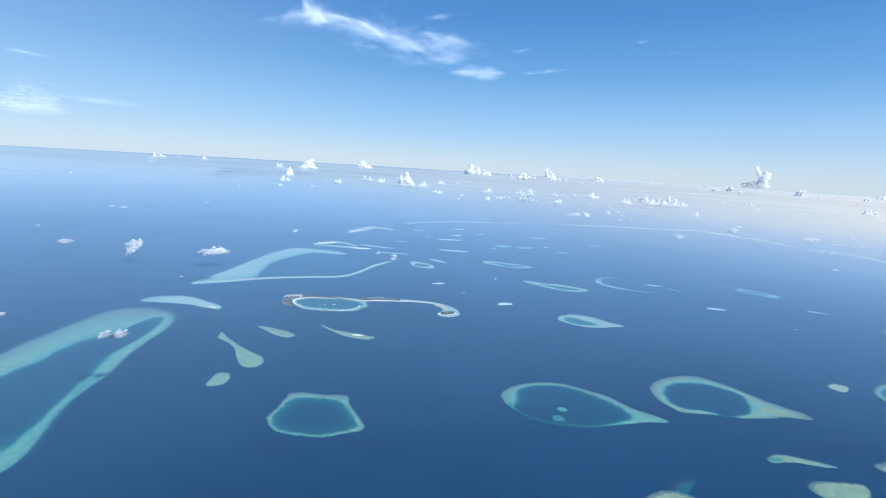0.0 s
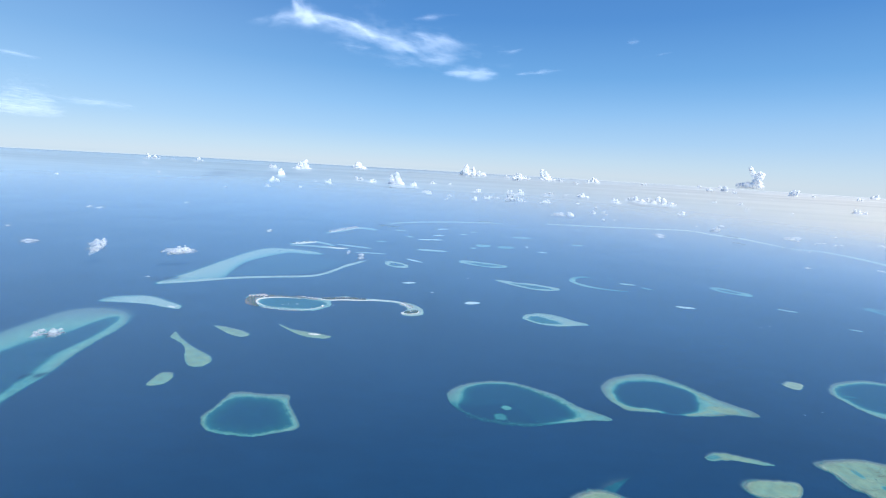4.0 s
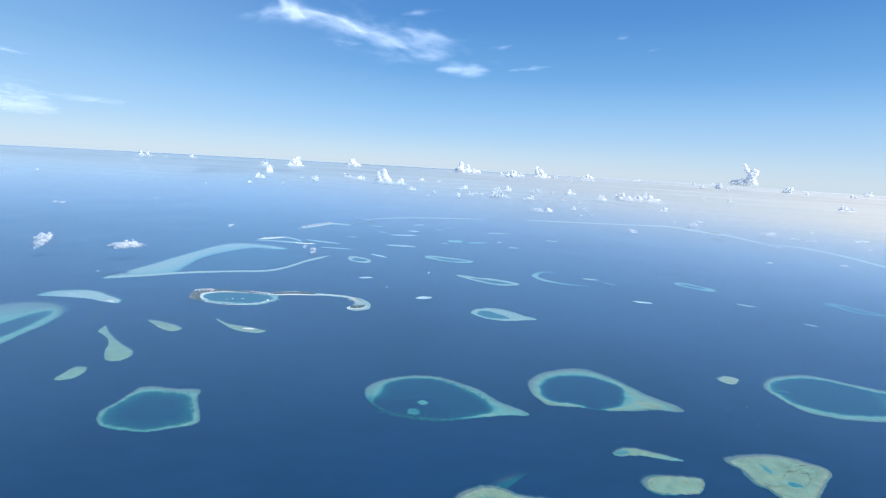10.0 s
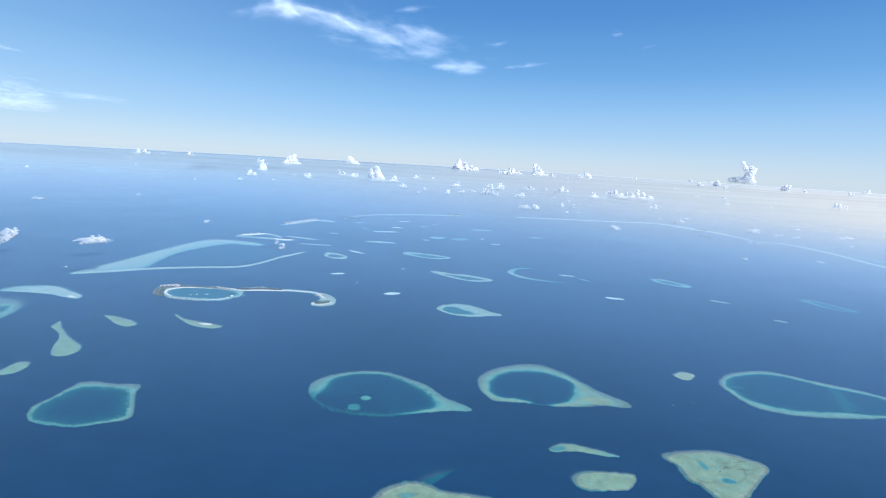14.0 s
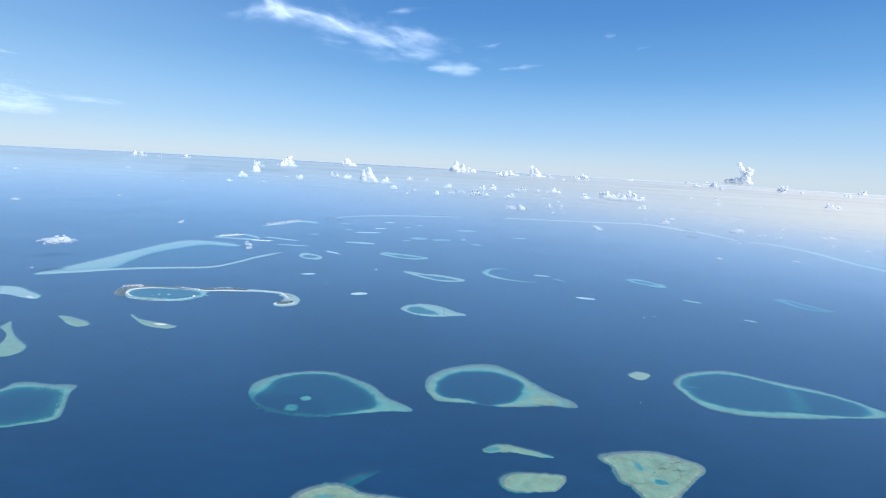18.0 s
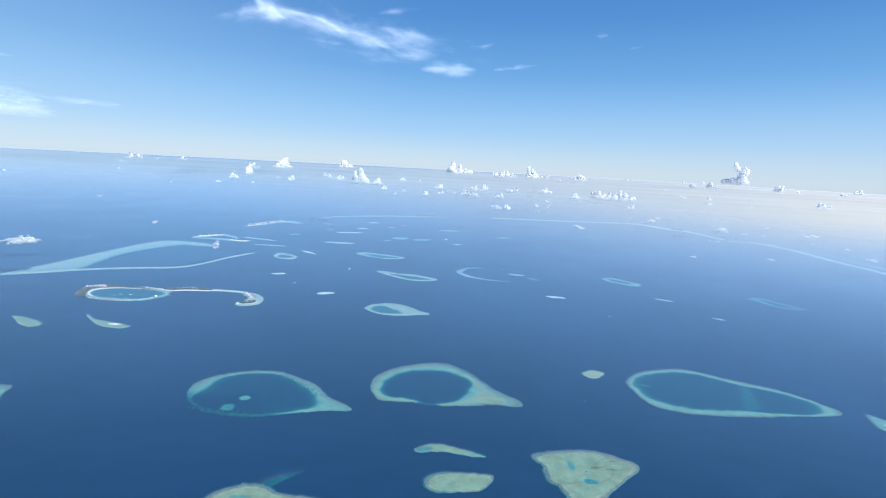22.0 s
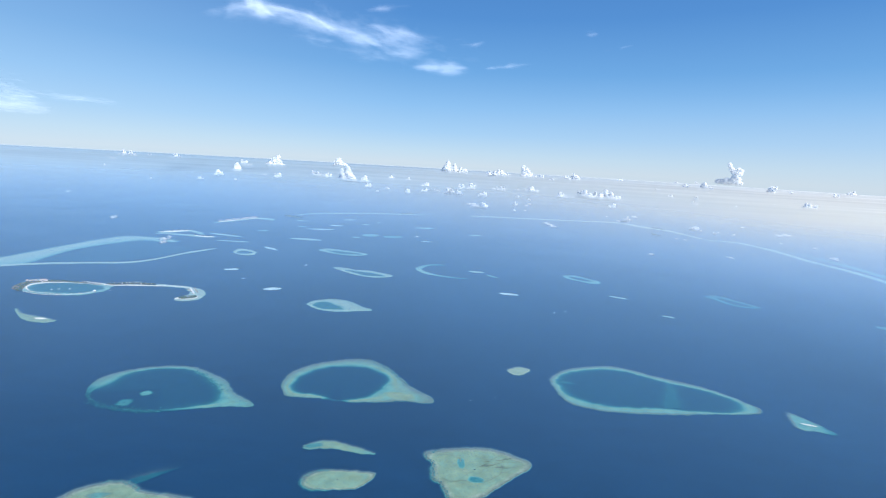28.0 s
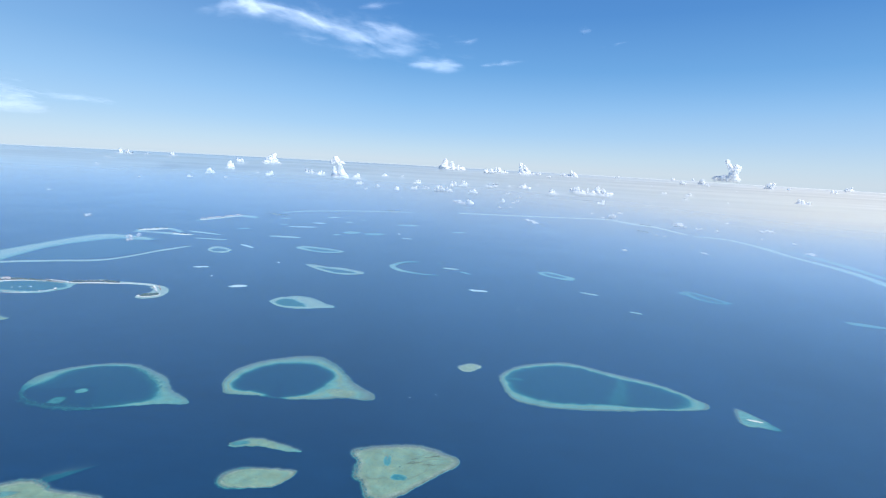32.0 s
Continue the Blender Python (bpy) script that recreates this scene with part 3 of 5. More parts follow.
def coral_heads(parent, bearing, half, count, at, spread, size, seed, depth=(0.5, 0.8), label="scattered dark coral heads"):
    """Many small coral heads strewn along a stretch of a reef's rim: at 0 is its outer edge, at 1 the lagoon's."""
    rng = random.Random(seed)
    out, inn = LOOPS[parent.name]
    mid = inn.mean(0)
    d = inn - mid
    turn = np.degrees(np.arctan2(d[:, 1], d[:, 0]))
    near = np.flatnonzero(np.abs((turn - bearing + 180) % 360 - 180) < half)
    ox, oy = parent.location.x, parent.location.y
    verts, faces, depths = [], [], []
    for k in range(count):
        i = near[rng.randrange(len(near))]
        x, y = out[i] + (inn[i] - out[i]) * (at + rng.gauss(0, spread))
        x, y = x + rng.gauss(0, 0.12), y + rng.gauss(0, 0.12)
        r, e, m = size * rng.uniform(0.3, 1.0) ** 1.6 * 1.5, rng.uniform(*depth), len(verts)
        verts.append((x - ox, y - oy, 0.19 + k * 2e-5))
        depths.append(e)
        for j in range(7):
            a = j * 2 * math.pi / 7
            q = r * rng.uniform(0.6, 1.25)
            verts.append((x + q * math.cos(a) * 1.25 - ox, y + q * math.sin(a) - oy, 0.15 + k * 2e-5))
            depths.append(e * 0.8)
        faces += [(m, m + 1 + j, m + 1 + (j + 1) % 7) for j in range(7)]
    ob = mesh_object("coral_heads", verts, faces, REEF, parent, label, True, depth=depths, coral=np.zeros(len(depths)), surf=np.zeros(len(depths)))
    return tagged(ob, kind="stuff")


def channel(parent, path, width, level, mat):
    """A narrow winding channel across a reef flat."""
    line = ragged(smooth_open(path, 12), 0.2, 1.0)
    t = np.gradient(line, axis=0)
    side = np.stack([-t[:, 1], t[:, 0]], 1) / (np.hypot(t[:, 0], t[:, 1])[:, None] + 1e-9)
    end = np.sin(np.linspace(0.05, math.pi - 0.05, len(line))) ** 0.6
    wide = np.array([width * (1 + 0.9 * noise.noise((x * 1.7, y * 1.7, 9.0))) for x, y in line]) * end
    rings = [line - side * (wide * k)[:, None] for k in (0.9, 0.3, -0.3, -0.9)]
    return band("channel", rings, [0.2] * 4, [0.0] * 4, parent, mat, closed=False, level=level, label="weedy channel in the reef flat")


# ---- sea and haze ----
def disc(name, z, radii, n, mat, label, category):
    verts, faces = [(65, 60, z)], []
    for r in radii:
        verts += [(65 + r * math.sin(2 * math.pi * i / n), 60 + r * math.cos(2 * math.pi * i / n), z) for i in range(n)]
    for i in range(n):
        faces.append((0, 1 + (i + 1) % n, 1 + i))
    for j in range(len(radii) - 1):
        for i in range(n):
            k = (i + 1) % n
            faces.append((1 + j * n + i, 1 + j * n + k, 1 + (j + 1) * n + k, 1 + (j + 1) * n + i))
    return tagged(mesh_object(name, verts, faces, mat), label, category, kind="structure")


disc("water", 0.0, (60, 150, 300, 600, 1200, 2400, 4880), 180, SEA, "deep blue open ocean reaching the horizon", "sea")
# aerial haze painted on three flat translucent sheets above the sea
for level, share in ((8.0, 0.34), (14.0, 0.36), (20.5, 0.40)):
    disc("haze", level, (60, 150, 300, 600, 1200, 1800, 2400, 3450), 180, painted_haze_material("painted_sea_haze", share), "flat sheet with pale bluish sea haze painted on, thicker towards the horizon", "haze")

# ---- atolls: nearest first ----
ATOLL = "ring-shaped coral reefs"
atoll_heads = ring_reef("teardrop coral atoll with pale sandy tail and two coral heads",
    (41.3, 112.4, -7, 18.8, 10.4, [1.12, .94, .87, .85, .86, .88, .91, .92, .95, 1.01, 1.09, 1.11, 1.08, 1.05, 1.01, .98, .96, .94, .93, .92, .93, .93, .94, .95, .97, 1.00, 1.04, 1.07, 1.07, 1.04, 1.01, .99, .94, .89, .87, .87, .90, .95, 1.06, 1.28]),
    (40.6, 112.2, -5, 14.2, 10.0, [1.07, .97, .89, .85, .86, .93, 1.03, 1.03, 1.04, 1.02, .99, .94, .88, .94, 1.05, 1.03, 1.00, .95, .91, .91, .91, .95, 1.02, 1.13]),
    0.80, 0.20, 0.7, 0.22, [(-135, 48, 0.5), (-85, 60, 0.42)], 0.42, ATOLL, [(90, 100, 0.22), (200, 60, 0.12)])
coral_patch(atoll_heads, 38.8, 109.7, 5, 1.5, 1.3, 0.30, 0.74, label="pale turquoise coral head")
coral_patch(atoll_heads, 36.9, 105.4, 0, 1.9, 1.7, 0.42, 0.74, label="dim turquoise coral head")
coral_heads(atoll_heads, 38, 34, 260, 0.78, 0.16, 0.15, 1, (0.42, 0.7))
coral_heads(atoll_heads, -110, 60, 330, 0.6, 0.45, 0.14, 2, (0.50, 0.72), "scattered turquoise coral heads")
atoll_tail = ring_reef("teardrop coral atoll with broad pale sand flat and open channel",
    (83.5, 122.2, -9, 17.5, 12.0, [.99, .88, .82, .80, .80, .81, .85, .90, .96, 1.05, 1.11, 1.09, 1.03, .98, .94, .92, .90, .90, .90, .91, .92, .95, .97, 1.01, 1.05, 1.10, 1.15, 1.01, .90, .86, .85, .84, .83, .83, .85, .88, .93, 1.02, 1.31, 1.24]),
    (81.4, 121.8, 11, 11.8, 9.4, [1.01, 1.01, .98, .97, .97, .96, .94, .95, .97, .97, .96, .99, 1.02, 1.06, 1.04, .90, .86, .90, .96, 1.03, 1.03, .98, .94, .96]),
    0.86, 0.13, 0.7, 0.20, [(-88, 22, 0.55)], 0.6, ATOLL, [(120, 110, 0.14)])
coral_patch(atoll_tail, 96.6, 116.3, -6, 4.2, 1.9, 0.09, 0.15, "sand_flat", "broad bright sand flat", 0.0)
coral_heads(atoll_tail, 40, 40, 200, 0.12, 0.09, 0.13, 3, (0.45, 0.65))
atoll_five = ring_reef("five-sided coral atoll with narrow pale rim and deep teal lagoon",
    (-21.3, 99.2, -32, 11.0, 9.5, [1.05, 1.21, 1.01, .91, .87, .90, 1.10, .99, .89, .92, 1.02, 1.12, .99, .91, .91, 1.00, 1.07, 1.07, 1.02, .94, .89, .91, .93, .96]),
    (-21.4, 98.5, -18, 10.0, 7.6, [1.10, .98, .92, .90, .94, 1.01, 1.02, .98, .98, 1.04, 1.04, .94, .88, .89, .95, 1.01, 1.08, 1.06, .97, .93, .93, .93, .94, 1.02]),
    0.80, 0.20, 0.6, 0.55, [(-90, 60, 0.10)], 0.75, ATOLL, [(0, 900, 0.10)])
coral_heads(atoll_five, 0, 180, 420, 0.84, 0.16, 0.13, 4, (0.42, 0.7))
coral_heads(atoll_five, -60, 110, 260, 0.8, 0.3, 0.10, 5, (0.28, 0.42), "scattered pale coral heads")
atoll_west = ring_reef("long coral atoll with wide pale flat and thin outer rim",
    (-96.1, 116.4, -70, 44.6, 19.1, [1.02, 1.10, 1.20, 1.17, .84, .75, .71, .71, .72, .71, .73, .79, .90, 1.13, 1.22, 1.19, 1.13, 1.08, 1.04, 1.01, .98, .94, .89, .84, .82, .80, .80, .83, .87, .91, .98, 1.07, 1.10, 1.06, 1.01, .97, .95, .94, .95, .97]),
    (-92.4, 110.1, -80, 38.7, 12.2, [.79, .88, 1.04, 1.25, .89, .66, .57, .56, .61, 1.02, 1.26, 1.13, .80, .73, .74, .78, .81, .77, .95, 1.11, 1.02, .87, .80, .77]),
    0.78, 0.13, 3.8, 0.30, [(-25, 60, 0.14), (125, 60, 0.05)], 0.4, ATOLL, [(15, 85, 0.30)])
long_atoll = ring_reef("long oval coral atoll with thin rim and shallow cross bar",
    (158.5, 127.3, -5, 24.4, 13.4, [1.08, 1.02, .96, .92, .89, .85, .82, .83, .85, .92, 1.03, 1.09, 1.05, 1.01, .99, .97, .95, .93, .93, .93, .93, .93, .94, .99, 1.05, 1.11, 1.10, 1.05, .96, .90, .85, .83, .81, .81, .82, .87, .95, 1.06, 1.20, 1.19]),
    (158.3, 127.7, -5, 21.9, 11.0, [1.11, .99, .90, .80, .78, .87, 1.05, 1.11, 1.04, 1.00, .97, .96, .96, .96, 1.03, 1.08, 1.06, .93, .82, .79, .87, .99, 1.15, 1.16]),
    0.78, 0.19, 0.7, 0.16, (), 0.75, ATOLL)
ring_reef("small leaf-shaped atoll with turquoise flat and teal lagoon",
    (64.4, 182.2, -12, 11.9, 6.9, [1.21, .89, .84, .91, 1.05, 1.11, .96, .93, .93, .98, 1.00, 1.01, 1.04, .94, .89, .95]),
    (60.9, 181.3, -23, 6.6, 3.9, [1.19, .98, .83, .80, .88, 1.12, 1.07, .93, .88, .90, 1.03, 1.00, .97, .91, .87, .96]),
    0.55, 0.11, 1.1, 0.35, (), 0.05, ATOLL)
ring_reef("narrow coral atoll with pale turquoise rim",
    (64.1, 236.4, -22, 15.7, 5.8, [.92, 1.04, 1.11, .96, .96, .72, .66, 1.19, 1.15, .93, .85, .85, .99, 1.06, .96, .89]),
    (65.3, 235.1, -21, 10.9, 3.0, [.89, 1.04, 1.11, .95, .81, .75, .78, 1.10, 1.13, .83, .74, .79, 1.07, 1.05, .90, .85]),
    0.62, 0.05, 1.1, 0.3, (), 0.05, ATOLL)
ring_reef("faint sunken oval atoll with turquoise water",
    (41.7, 283.8, -17, 15.1, 7.2, [1.02, 1.09, .97, .84, .80, .85, 1.10, 1.08, 1.00, .99, .92, .86, .89, .99, .99, .98]),
    (43.2, 282.7, -15, 11.0, 3.5, [.96, 1.14, 1.03, .93, .89, .88, .96, 1.15, 1.01, .86, .84, .96, 1.18, .98, .85, .84]),
    0.60, 0.14, 1.3, 0.35, (), 0.1, ATOLL)
ring_reef("small oval atoll with thin pale rim",
    (176.7, 251.9, -45, 10.2, 6.1, [1.03, 1.06, 1.11, .81, .76, .90, 1.03, .99, .97, 1.04, 1.05, .99, .82, .80, .94, 1.03]),
    (176.1, 252.2, -42, 6.1, 2.6, [1.00, 1.16, .95, .82, .86, .99, 1.00, 1.01, 1.07, .99, .90, .91, .99, 1.00, .94, .92]),
    0.72, 0.26, 1.1, 0.25, (), 0.1, ATOLL)
ring_reef("faint long atoll with sunken rim",
    (239.5, 225.2, -48, 11.0, 6.3, [1.00, 1.12, .85, .73, .74, 1.03, 1.16, 1.00, .96, 1.02, .77, .81, .99, 1.04, 1.01, .98]),
    (240.3, 223.8, -65, 7.6, 3.1, [.83, .97, 1.21, .98, .77, .71, .81, 1.14, 1.04, .88, .84, .91, 1.07, 1.00, .87, .81]),
    0.70, 0.40, 1.1, 0.3, (), 0.1, ATOLL)
ring_reef("small ring reef with turquoise rim and blue lagoon",
    (-9.9, 267.3, -51, 9.9, 5.5, [.99, 1.00, 1.01, 1.07, 1.00, .92, .92, .98, 1.06, 1.00, .95, .99, 1.06, .99, .93, .93]),
    (-9.7, 266.7, -33, 5.1, 3.7, [1.00, 1.01, 1.05, .97, .90, .89, .96, 1.07, 1.01, .93, .95, 1.03, .98, .93, .93, .97]),
    0.68, 0.02, 1.1, 0.25, (), 0.1, ATOLL)

# the shallow bar across the long oval atoll
spine_reef("", [(168.9, 133.6, 0.4, 0.1), (168.4, 130.5, 1.2, 0.2), (166.6, 126.5, 1.6, 0.3), (164.9, 122.5, 2.0, 0.4), (163.8, 119.6, 2.4, 0.4)], 0.60, 2.2, 0.0, top=long_atoll, around=0.78)
spine_reef("", [(138.2, 129.6, 0.0, 0.5), (139.8, 129.7, 0.1, 0.6), (141.8, 129.3, 0.1, 0.3)], 0.56, 0.8, 0.2, top=long_atoll, around=0.78)

# ---- reef flats without lagoons ----
FLATS = "reef flats without lagoon"
heart = patch_reef("heart-shaped pale green reef flat with two teal pools",
    (113.8, 90.9, 14, 10.0, 7.1, [1.15, 1.02, .95, .93, .92, .91, .92, .97, 1.08, 1.18, .89, .81, .80, .87, .83, .99, 1.22, 1.16, .98, .84, .78, .77, .83, 1.00]), 0.08, 0.6, 0.5, group=FLATS, shelf=[(205, 60, 0.5)])
coral_patch(heart, 111.3, 92.5, 95, 1.9, 0.8, 0.37, 0.08, "pool", "narrow teal pool in the reef flat", 0.1)
coral_patch(heart, 113.9, 88.0, -5, 1.6, 1.0, 0.42, 0.08, "pool", "round teal pool in the reef flat", 0.1)
for step, (path, width) in enumerate((([(106.2, 94.2), (108.0, 94.8), (110.0, 94.4), (111.0, 93.6)], 0.16), ([(110.6, 94.4), (111.2, 93.6), (111.0, 92.6)], 0.22), ([(114.8, 87.6), (116.6, 88.2), (118.6, 90.2), (120.6, 91.2), (121.8, 93.2)], 0.17),
                    ([(117.2, 92.4), (119.4, 93.6), (121.6, 93.8), (123.4, 94.8)], 0.15), ([(115.8, 94.0), (117.4, 94.3), (119.0, 95.4), (120.8, 95.6)], 0.13), ([(119.9, 92.2), (121.4, 92.3), (124.0, 93.4)], 0.14),
                    ([(107.6, 87.9), (109.4, 87.1), (111.4, 87.6), (112.6, 87.2)], 0.13), ([(118.6, 90.2), (119.2, 91.6), (118.8, 93.0)], 0.12), ([(108.6, 91.0), (109.8, 91.6), (110.6, 91.3)], 0.12))):
    channel(heart, path, width * 0.62, 0.165 + 0.004 * step, PALE_TURF)
rnd = random.Random(31)
for step in range(11):
    x, y, run = rnd.uniform(114.5, 119.5), rnd.uniform(91.4, 94.4), rnd.uniform(0.7, 1.9)
    lean = rnd.uniform(0.0, 0.45)
    channel(heart, [(x, y), (x + run * 0.5, y + run * (0.5 * lean - 0.06)), (x + run, y + run * lean * 0.8)], rnd.uniform(0.07, 0.17), 0.205 + 0.003 * step, TURF)
coral_heads(heart, 200, 55, 220, 0.10, 0.14, 0.10, 6, (0.4, 0.6))
rounded = patch_reef("long rounded pale green reef flat",
    (89.3, 85.5, 11, 6.4, 2.8, [1.00, 1.06, .90, .83, .89, 1.04, 1.02, .97, .94, .98, .99, .88, .89, 1.02, .97, .94]), 0.08, 0.5, 0.25, group=FLATS, shelf=[(195, 75, 0.6)])
coral_heads(rounded, 190, 60, 190, -0.10, 0.22, 0.085, 7, (0.36, 0.5), "scattered turquoise coral heads")
patch_reef("small oval pale reef flat",
    (127.9, 134.8, 27, 3.6, 2.2, [1.02, .92, .93, 1.01, 1.00, .98, 1.01, .97, .88, .88, 1.00, 1.14, .95, .88, .91, 1.03]), 0.03, 0.6, 0.25, group=FLATS)
spur = patch_reef("broad pale sandy reef flat with turquoise edge",
    (55.8, 76.2, 3, 9.9, 4.6, [1.15, 1.23, .97, .80, .73, .77, 1.00, 1.17, 1.08, 1.02, .96, .93, .95, .98, .99, 1.03, 1.05, 1.00, .95, .94, .95, .93, .92, .97]), 0.07, 0.6, 0.35, group=FLATS)
coral_patch(spur, 52.4, 77.9, 10, 2.0, 0.7, 0.30, 0.09, "pool", "dark pool in the reef flat", 0.5)
spine_reef("", [(53.6, 79.6, -0.8, 0.9), (55.4, 81.4, -0.6, 0.8), (57.2, 83.0, -0.4, 0.5), (59.2, 84.6, -0.2, 0.25), (61.0, 85.8, -0.05, 0.05)], 0.60, 1.6, 0.2, top=spur, deep_ends=0.24)
coral_heads(spur, 95, 45, 120, -0.02, 0.20, 0.08, 8, (0.34, 0.56), "scattered turquoise coral heads")
bent = patch_reef("long bent pale reef flat with a white sand tip",
    (-97.8, 172.9, -10, 16.4, 5.3, [1.05, .96, .88, .82, .79, .78, .79, .82, .88, .95, 1.03, 1.07, 1.05, .99, .92, .87, .84, .82, .81, .82, .84, .87, .92, .99, 1.09, 1.23, 1.38, .98, .76, .64, .57, .54, .53, .53, .56, .64, 1.02, 1.30, 1.21, 1.13]), 0.14, 2.6, 0.2, group=FLATS, faint=[(170, 60, 0.2)])
mound("sand_bar", bent, -83.2, 168.4, -25, 2.2, 0.55, 0.12, SAND, "white sand tip", 4, 0.10)
patch_reef("slender pale green reef flat",
    (-49.4, 147.7, -26, 8.2, 2.0, [.82, .88, 1.04, 1.07, .97, .91, .93, .99, 1.12, .90, .81, .86, .98, 1.15, 1.05, .88]), 0.07, 0.8, 0.2, group=FLATS)
patch_reef("small oval pale green reef flat",
    (-51.1, 112.2, -82, 3.8, 2.6, [.92, .92, .96, .96, .93, .92, .96, .97, .99, 1.07, .98, .83, .80, .91, 1.12, 1.03]), 0.11, 0.6, 0.2, group=FLATS)
bar = patch_reef("wedge-shaped pale reef flat with white sand bar",
    (194.1, 115.7, -69, 4.4, 3.2, [.79, .88, 1.03, 1.24, 1.39, 1.25, 1.07, .95, .88, .82, .78, .76, .76, .77, .81, .88, .97, 1.07, 1.18, 1.15, 1.04, .96, .90, .86, .85, .85, .88, .92, 1.00, 1.10, 1.20, 1.23, 1.14, .94, .78, .68, .63, .62, .64, .72]), 0.22, 0.8, 0.3, group=FLATS, faint=[(-35, 40, 0.35)])
mound("sand_bar", bar, 194.3, 115.8, -17, 1.9, 0.35, 0.12, SAND, "narrow white sand bar", 3, 0.08)

spur_end = spine_reef("tapering pale reef spur with turquoise broken end", [(80.5, 94.0, -0.0, 0.3), (81.9, 94.5, -0.1, 0.9), (84.1, 95.3, -0.1, 1.2), (87.0, 95.2, -0.1, 1.0), (90.4, 94.3, -0.0, 0.8), (92.7, 93.7, 0.0, 0.5), (94.6, 93.5, 0.0, 0.1)], 0.12, 0.6, 0.35, group=FLATS, deep_ends=0.16)
coral_patch(spur_end, 82.2, 94.7, 15, 2.0, 0.75, 0.40, 0.22, "coral_head", "broken turquoise reef tip", 0.6)
wedge = spine_reef("tapering pale reef with white sand bar", [(-37.0, 156.9, -0.1, 0.3), (-31.2, 152.3, -0.5, 1.0), (-26.3, 150.0, -0.9, 2.0), (-21.0, 148.9, -0.8, 2.0), (-18.0, 148.4, -0.5, 1.2), (-16.6, 149.1, -0.1, 0.2)], 0.08, 0.8, 0.2, group=FLATS)
mound("sand_bar", wedge, -22.5, 150.2, 2, 2.3, 0.7, 0.15, SAND, "white sand bar", 5, 0.08)
tadpole = spine_reef("fish-shaped pale green reef with forked tail", [(-56.6, 133.6, 0.6, 0.4), (-54.6, 131.6, 1.2, 0.6), (-52.7, 129.6, 1.8, 0.9), (-49.3, 125.9, 2.4, 2.0), (-46.6, 122.6, 2.3, 1.7), (-46.0, 120.6, 1.0, 0.3)], 0.12, 0.6, 0.25, group=FLATS)
spine_reef("", [(-66.4, 141.9, -0.7, 2.5), (-64.6, 140.5, -0.4, 1.9), (-62.2, 138.4, 0.1, 1.0), (-58.8, 135.6, 0.4, 0.6), (-55.6, 132.6, 0.9, 0.6)], 0.13, 0.6, 0.2, top=tadpole)
fork = spine_reef("large forked pale reef enclosing blue water", [(-107.8, 197.8, -0.9, 1.0), (-100.4, 214.6, -5.2, 9.0), (-95.8, 229.1, -8.4, 17.0), (-96.3, 243.8, -6.7, 15.5), (-96.5, 262.4, -4.5, 15.4), (-91.6, 278.9, -3.7, 12.8), (-80.1, 287.4, -0.8, 5.6), (-66.5, 285.8, -0.6, 4.1), (-59.4, 284.0, 0.1, 1.0)], 0.12, 8.0, 0.05, group=ATOLL, fade=0.22)
spine_reef("", [(-107.7, 198.1, -0.5, 0.9), (-96.3, 205.3, -0.9, 1.7), (-81.7, 214.9, -0.8, 1.6), (-64.7, 222.0, -0.5, 1.6), (-49.0, 227.6, -0.5, 1.7), (-42.4, 237.1, -0.5, 2.3), (-36.8, 255.5, -0.6, 2.6), (-32.1, 266.2, -0.4, 2.5), (-28.9, 272.1, -0.1, 0.7)], 0.03, 1.0, 0.05, top=fork)
spine_reef("sunken crescent reef of pale turquoise", [(104.3, 266.2, 0.0, 0.9), (96.3, 264.0, 0.0, 1.7), (91.5, 257.1, -1.1, 1.5), (90.6, 251.5, -1.5, 0.4), (94.5, 244.8, -1.1, -1.3), (101.7, 240.5, 0.1, -1.3), (110.2, 237.9, 0.1, -0.9), (115.9, 238.1, 0.1, -0.5)], 0.24, 1.3, 0.1, deep_ends=0.25, group=FLATS)
spine_reef("", [(-90.0, 212.0, 1.5, -1.0), (-80.0, 224.0, 7.0, -4.5), (-69.0, 243.0, 18.0, -9.0), (-62.0, 262.0, 21.0, -10.0), (-58.0, 275.0, 19.0, -9.0)], 0.80, 3.0, 0.0, top=fork)
FAR = "far reef lines on the horizon"
spine_reef("long thin far reef line", [(-40.7, 445.7, -0.5, 1.5), (-25.9, 466.6, -0.9, 2.7), (13.6, 491.1, -0.7, 3.0), (53.2, 504.2, -0.4, 2.7), (76.8, 511.2, -0.2, 1.9)], 0.0, 2.0, 0.0, deep_ends=0.15, group=FAR)
spine_reef("long thin far barrier reef", [(127.1, 529.3, 0.0, 2.9), (170.6, 534.7, 0.4, 4.5), (216.3, 540.8, 0.8, 4.6), (256.3, 546.6, 1.1, 4.7), (297.1, 552.6, 2.0, 6.3), (318.3, 522.0, 5.2, 6.5), (334.4, 501.9, 4.2, 3.2), (344.0, 452.0, 2.1, 1.3)], 0.0, 2.5, 0.0, deep_ends=0.03, group=FAR)
spine_reef("curving barrier reef with pale inner edge", [(344.6, 445.4, 1.0, 2.0), (369.2, 438.1, 2.2, 3.9), (378.0, 403.6, 4.2, 2.0), (375.7, 360.4, 3.4, 0.6), (378.7, 327.1, 3.6, 0.4), (376.7, 298.4, 3.6, 0.4), (371.9, 278.7, 3.5, 0.4), (363.9, 247.2, 2.4, 0.3)], 0.16, 2.0, 0.0, deep_ends=0.06, group=FAR)
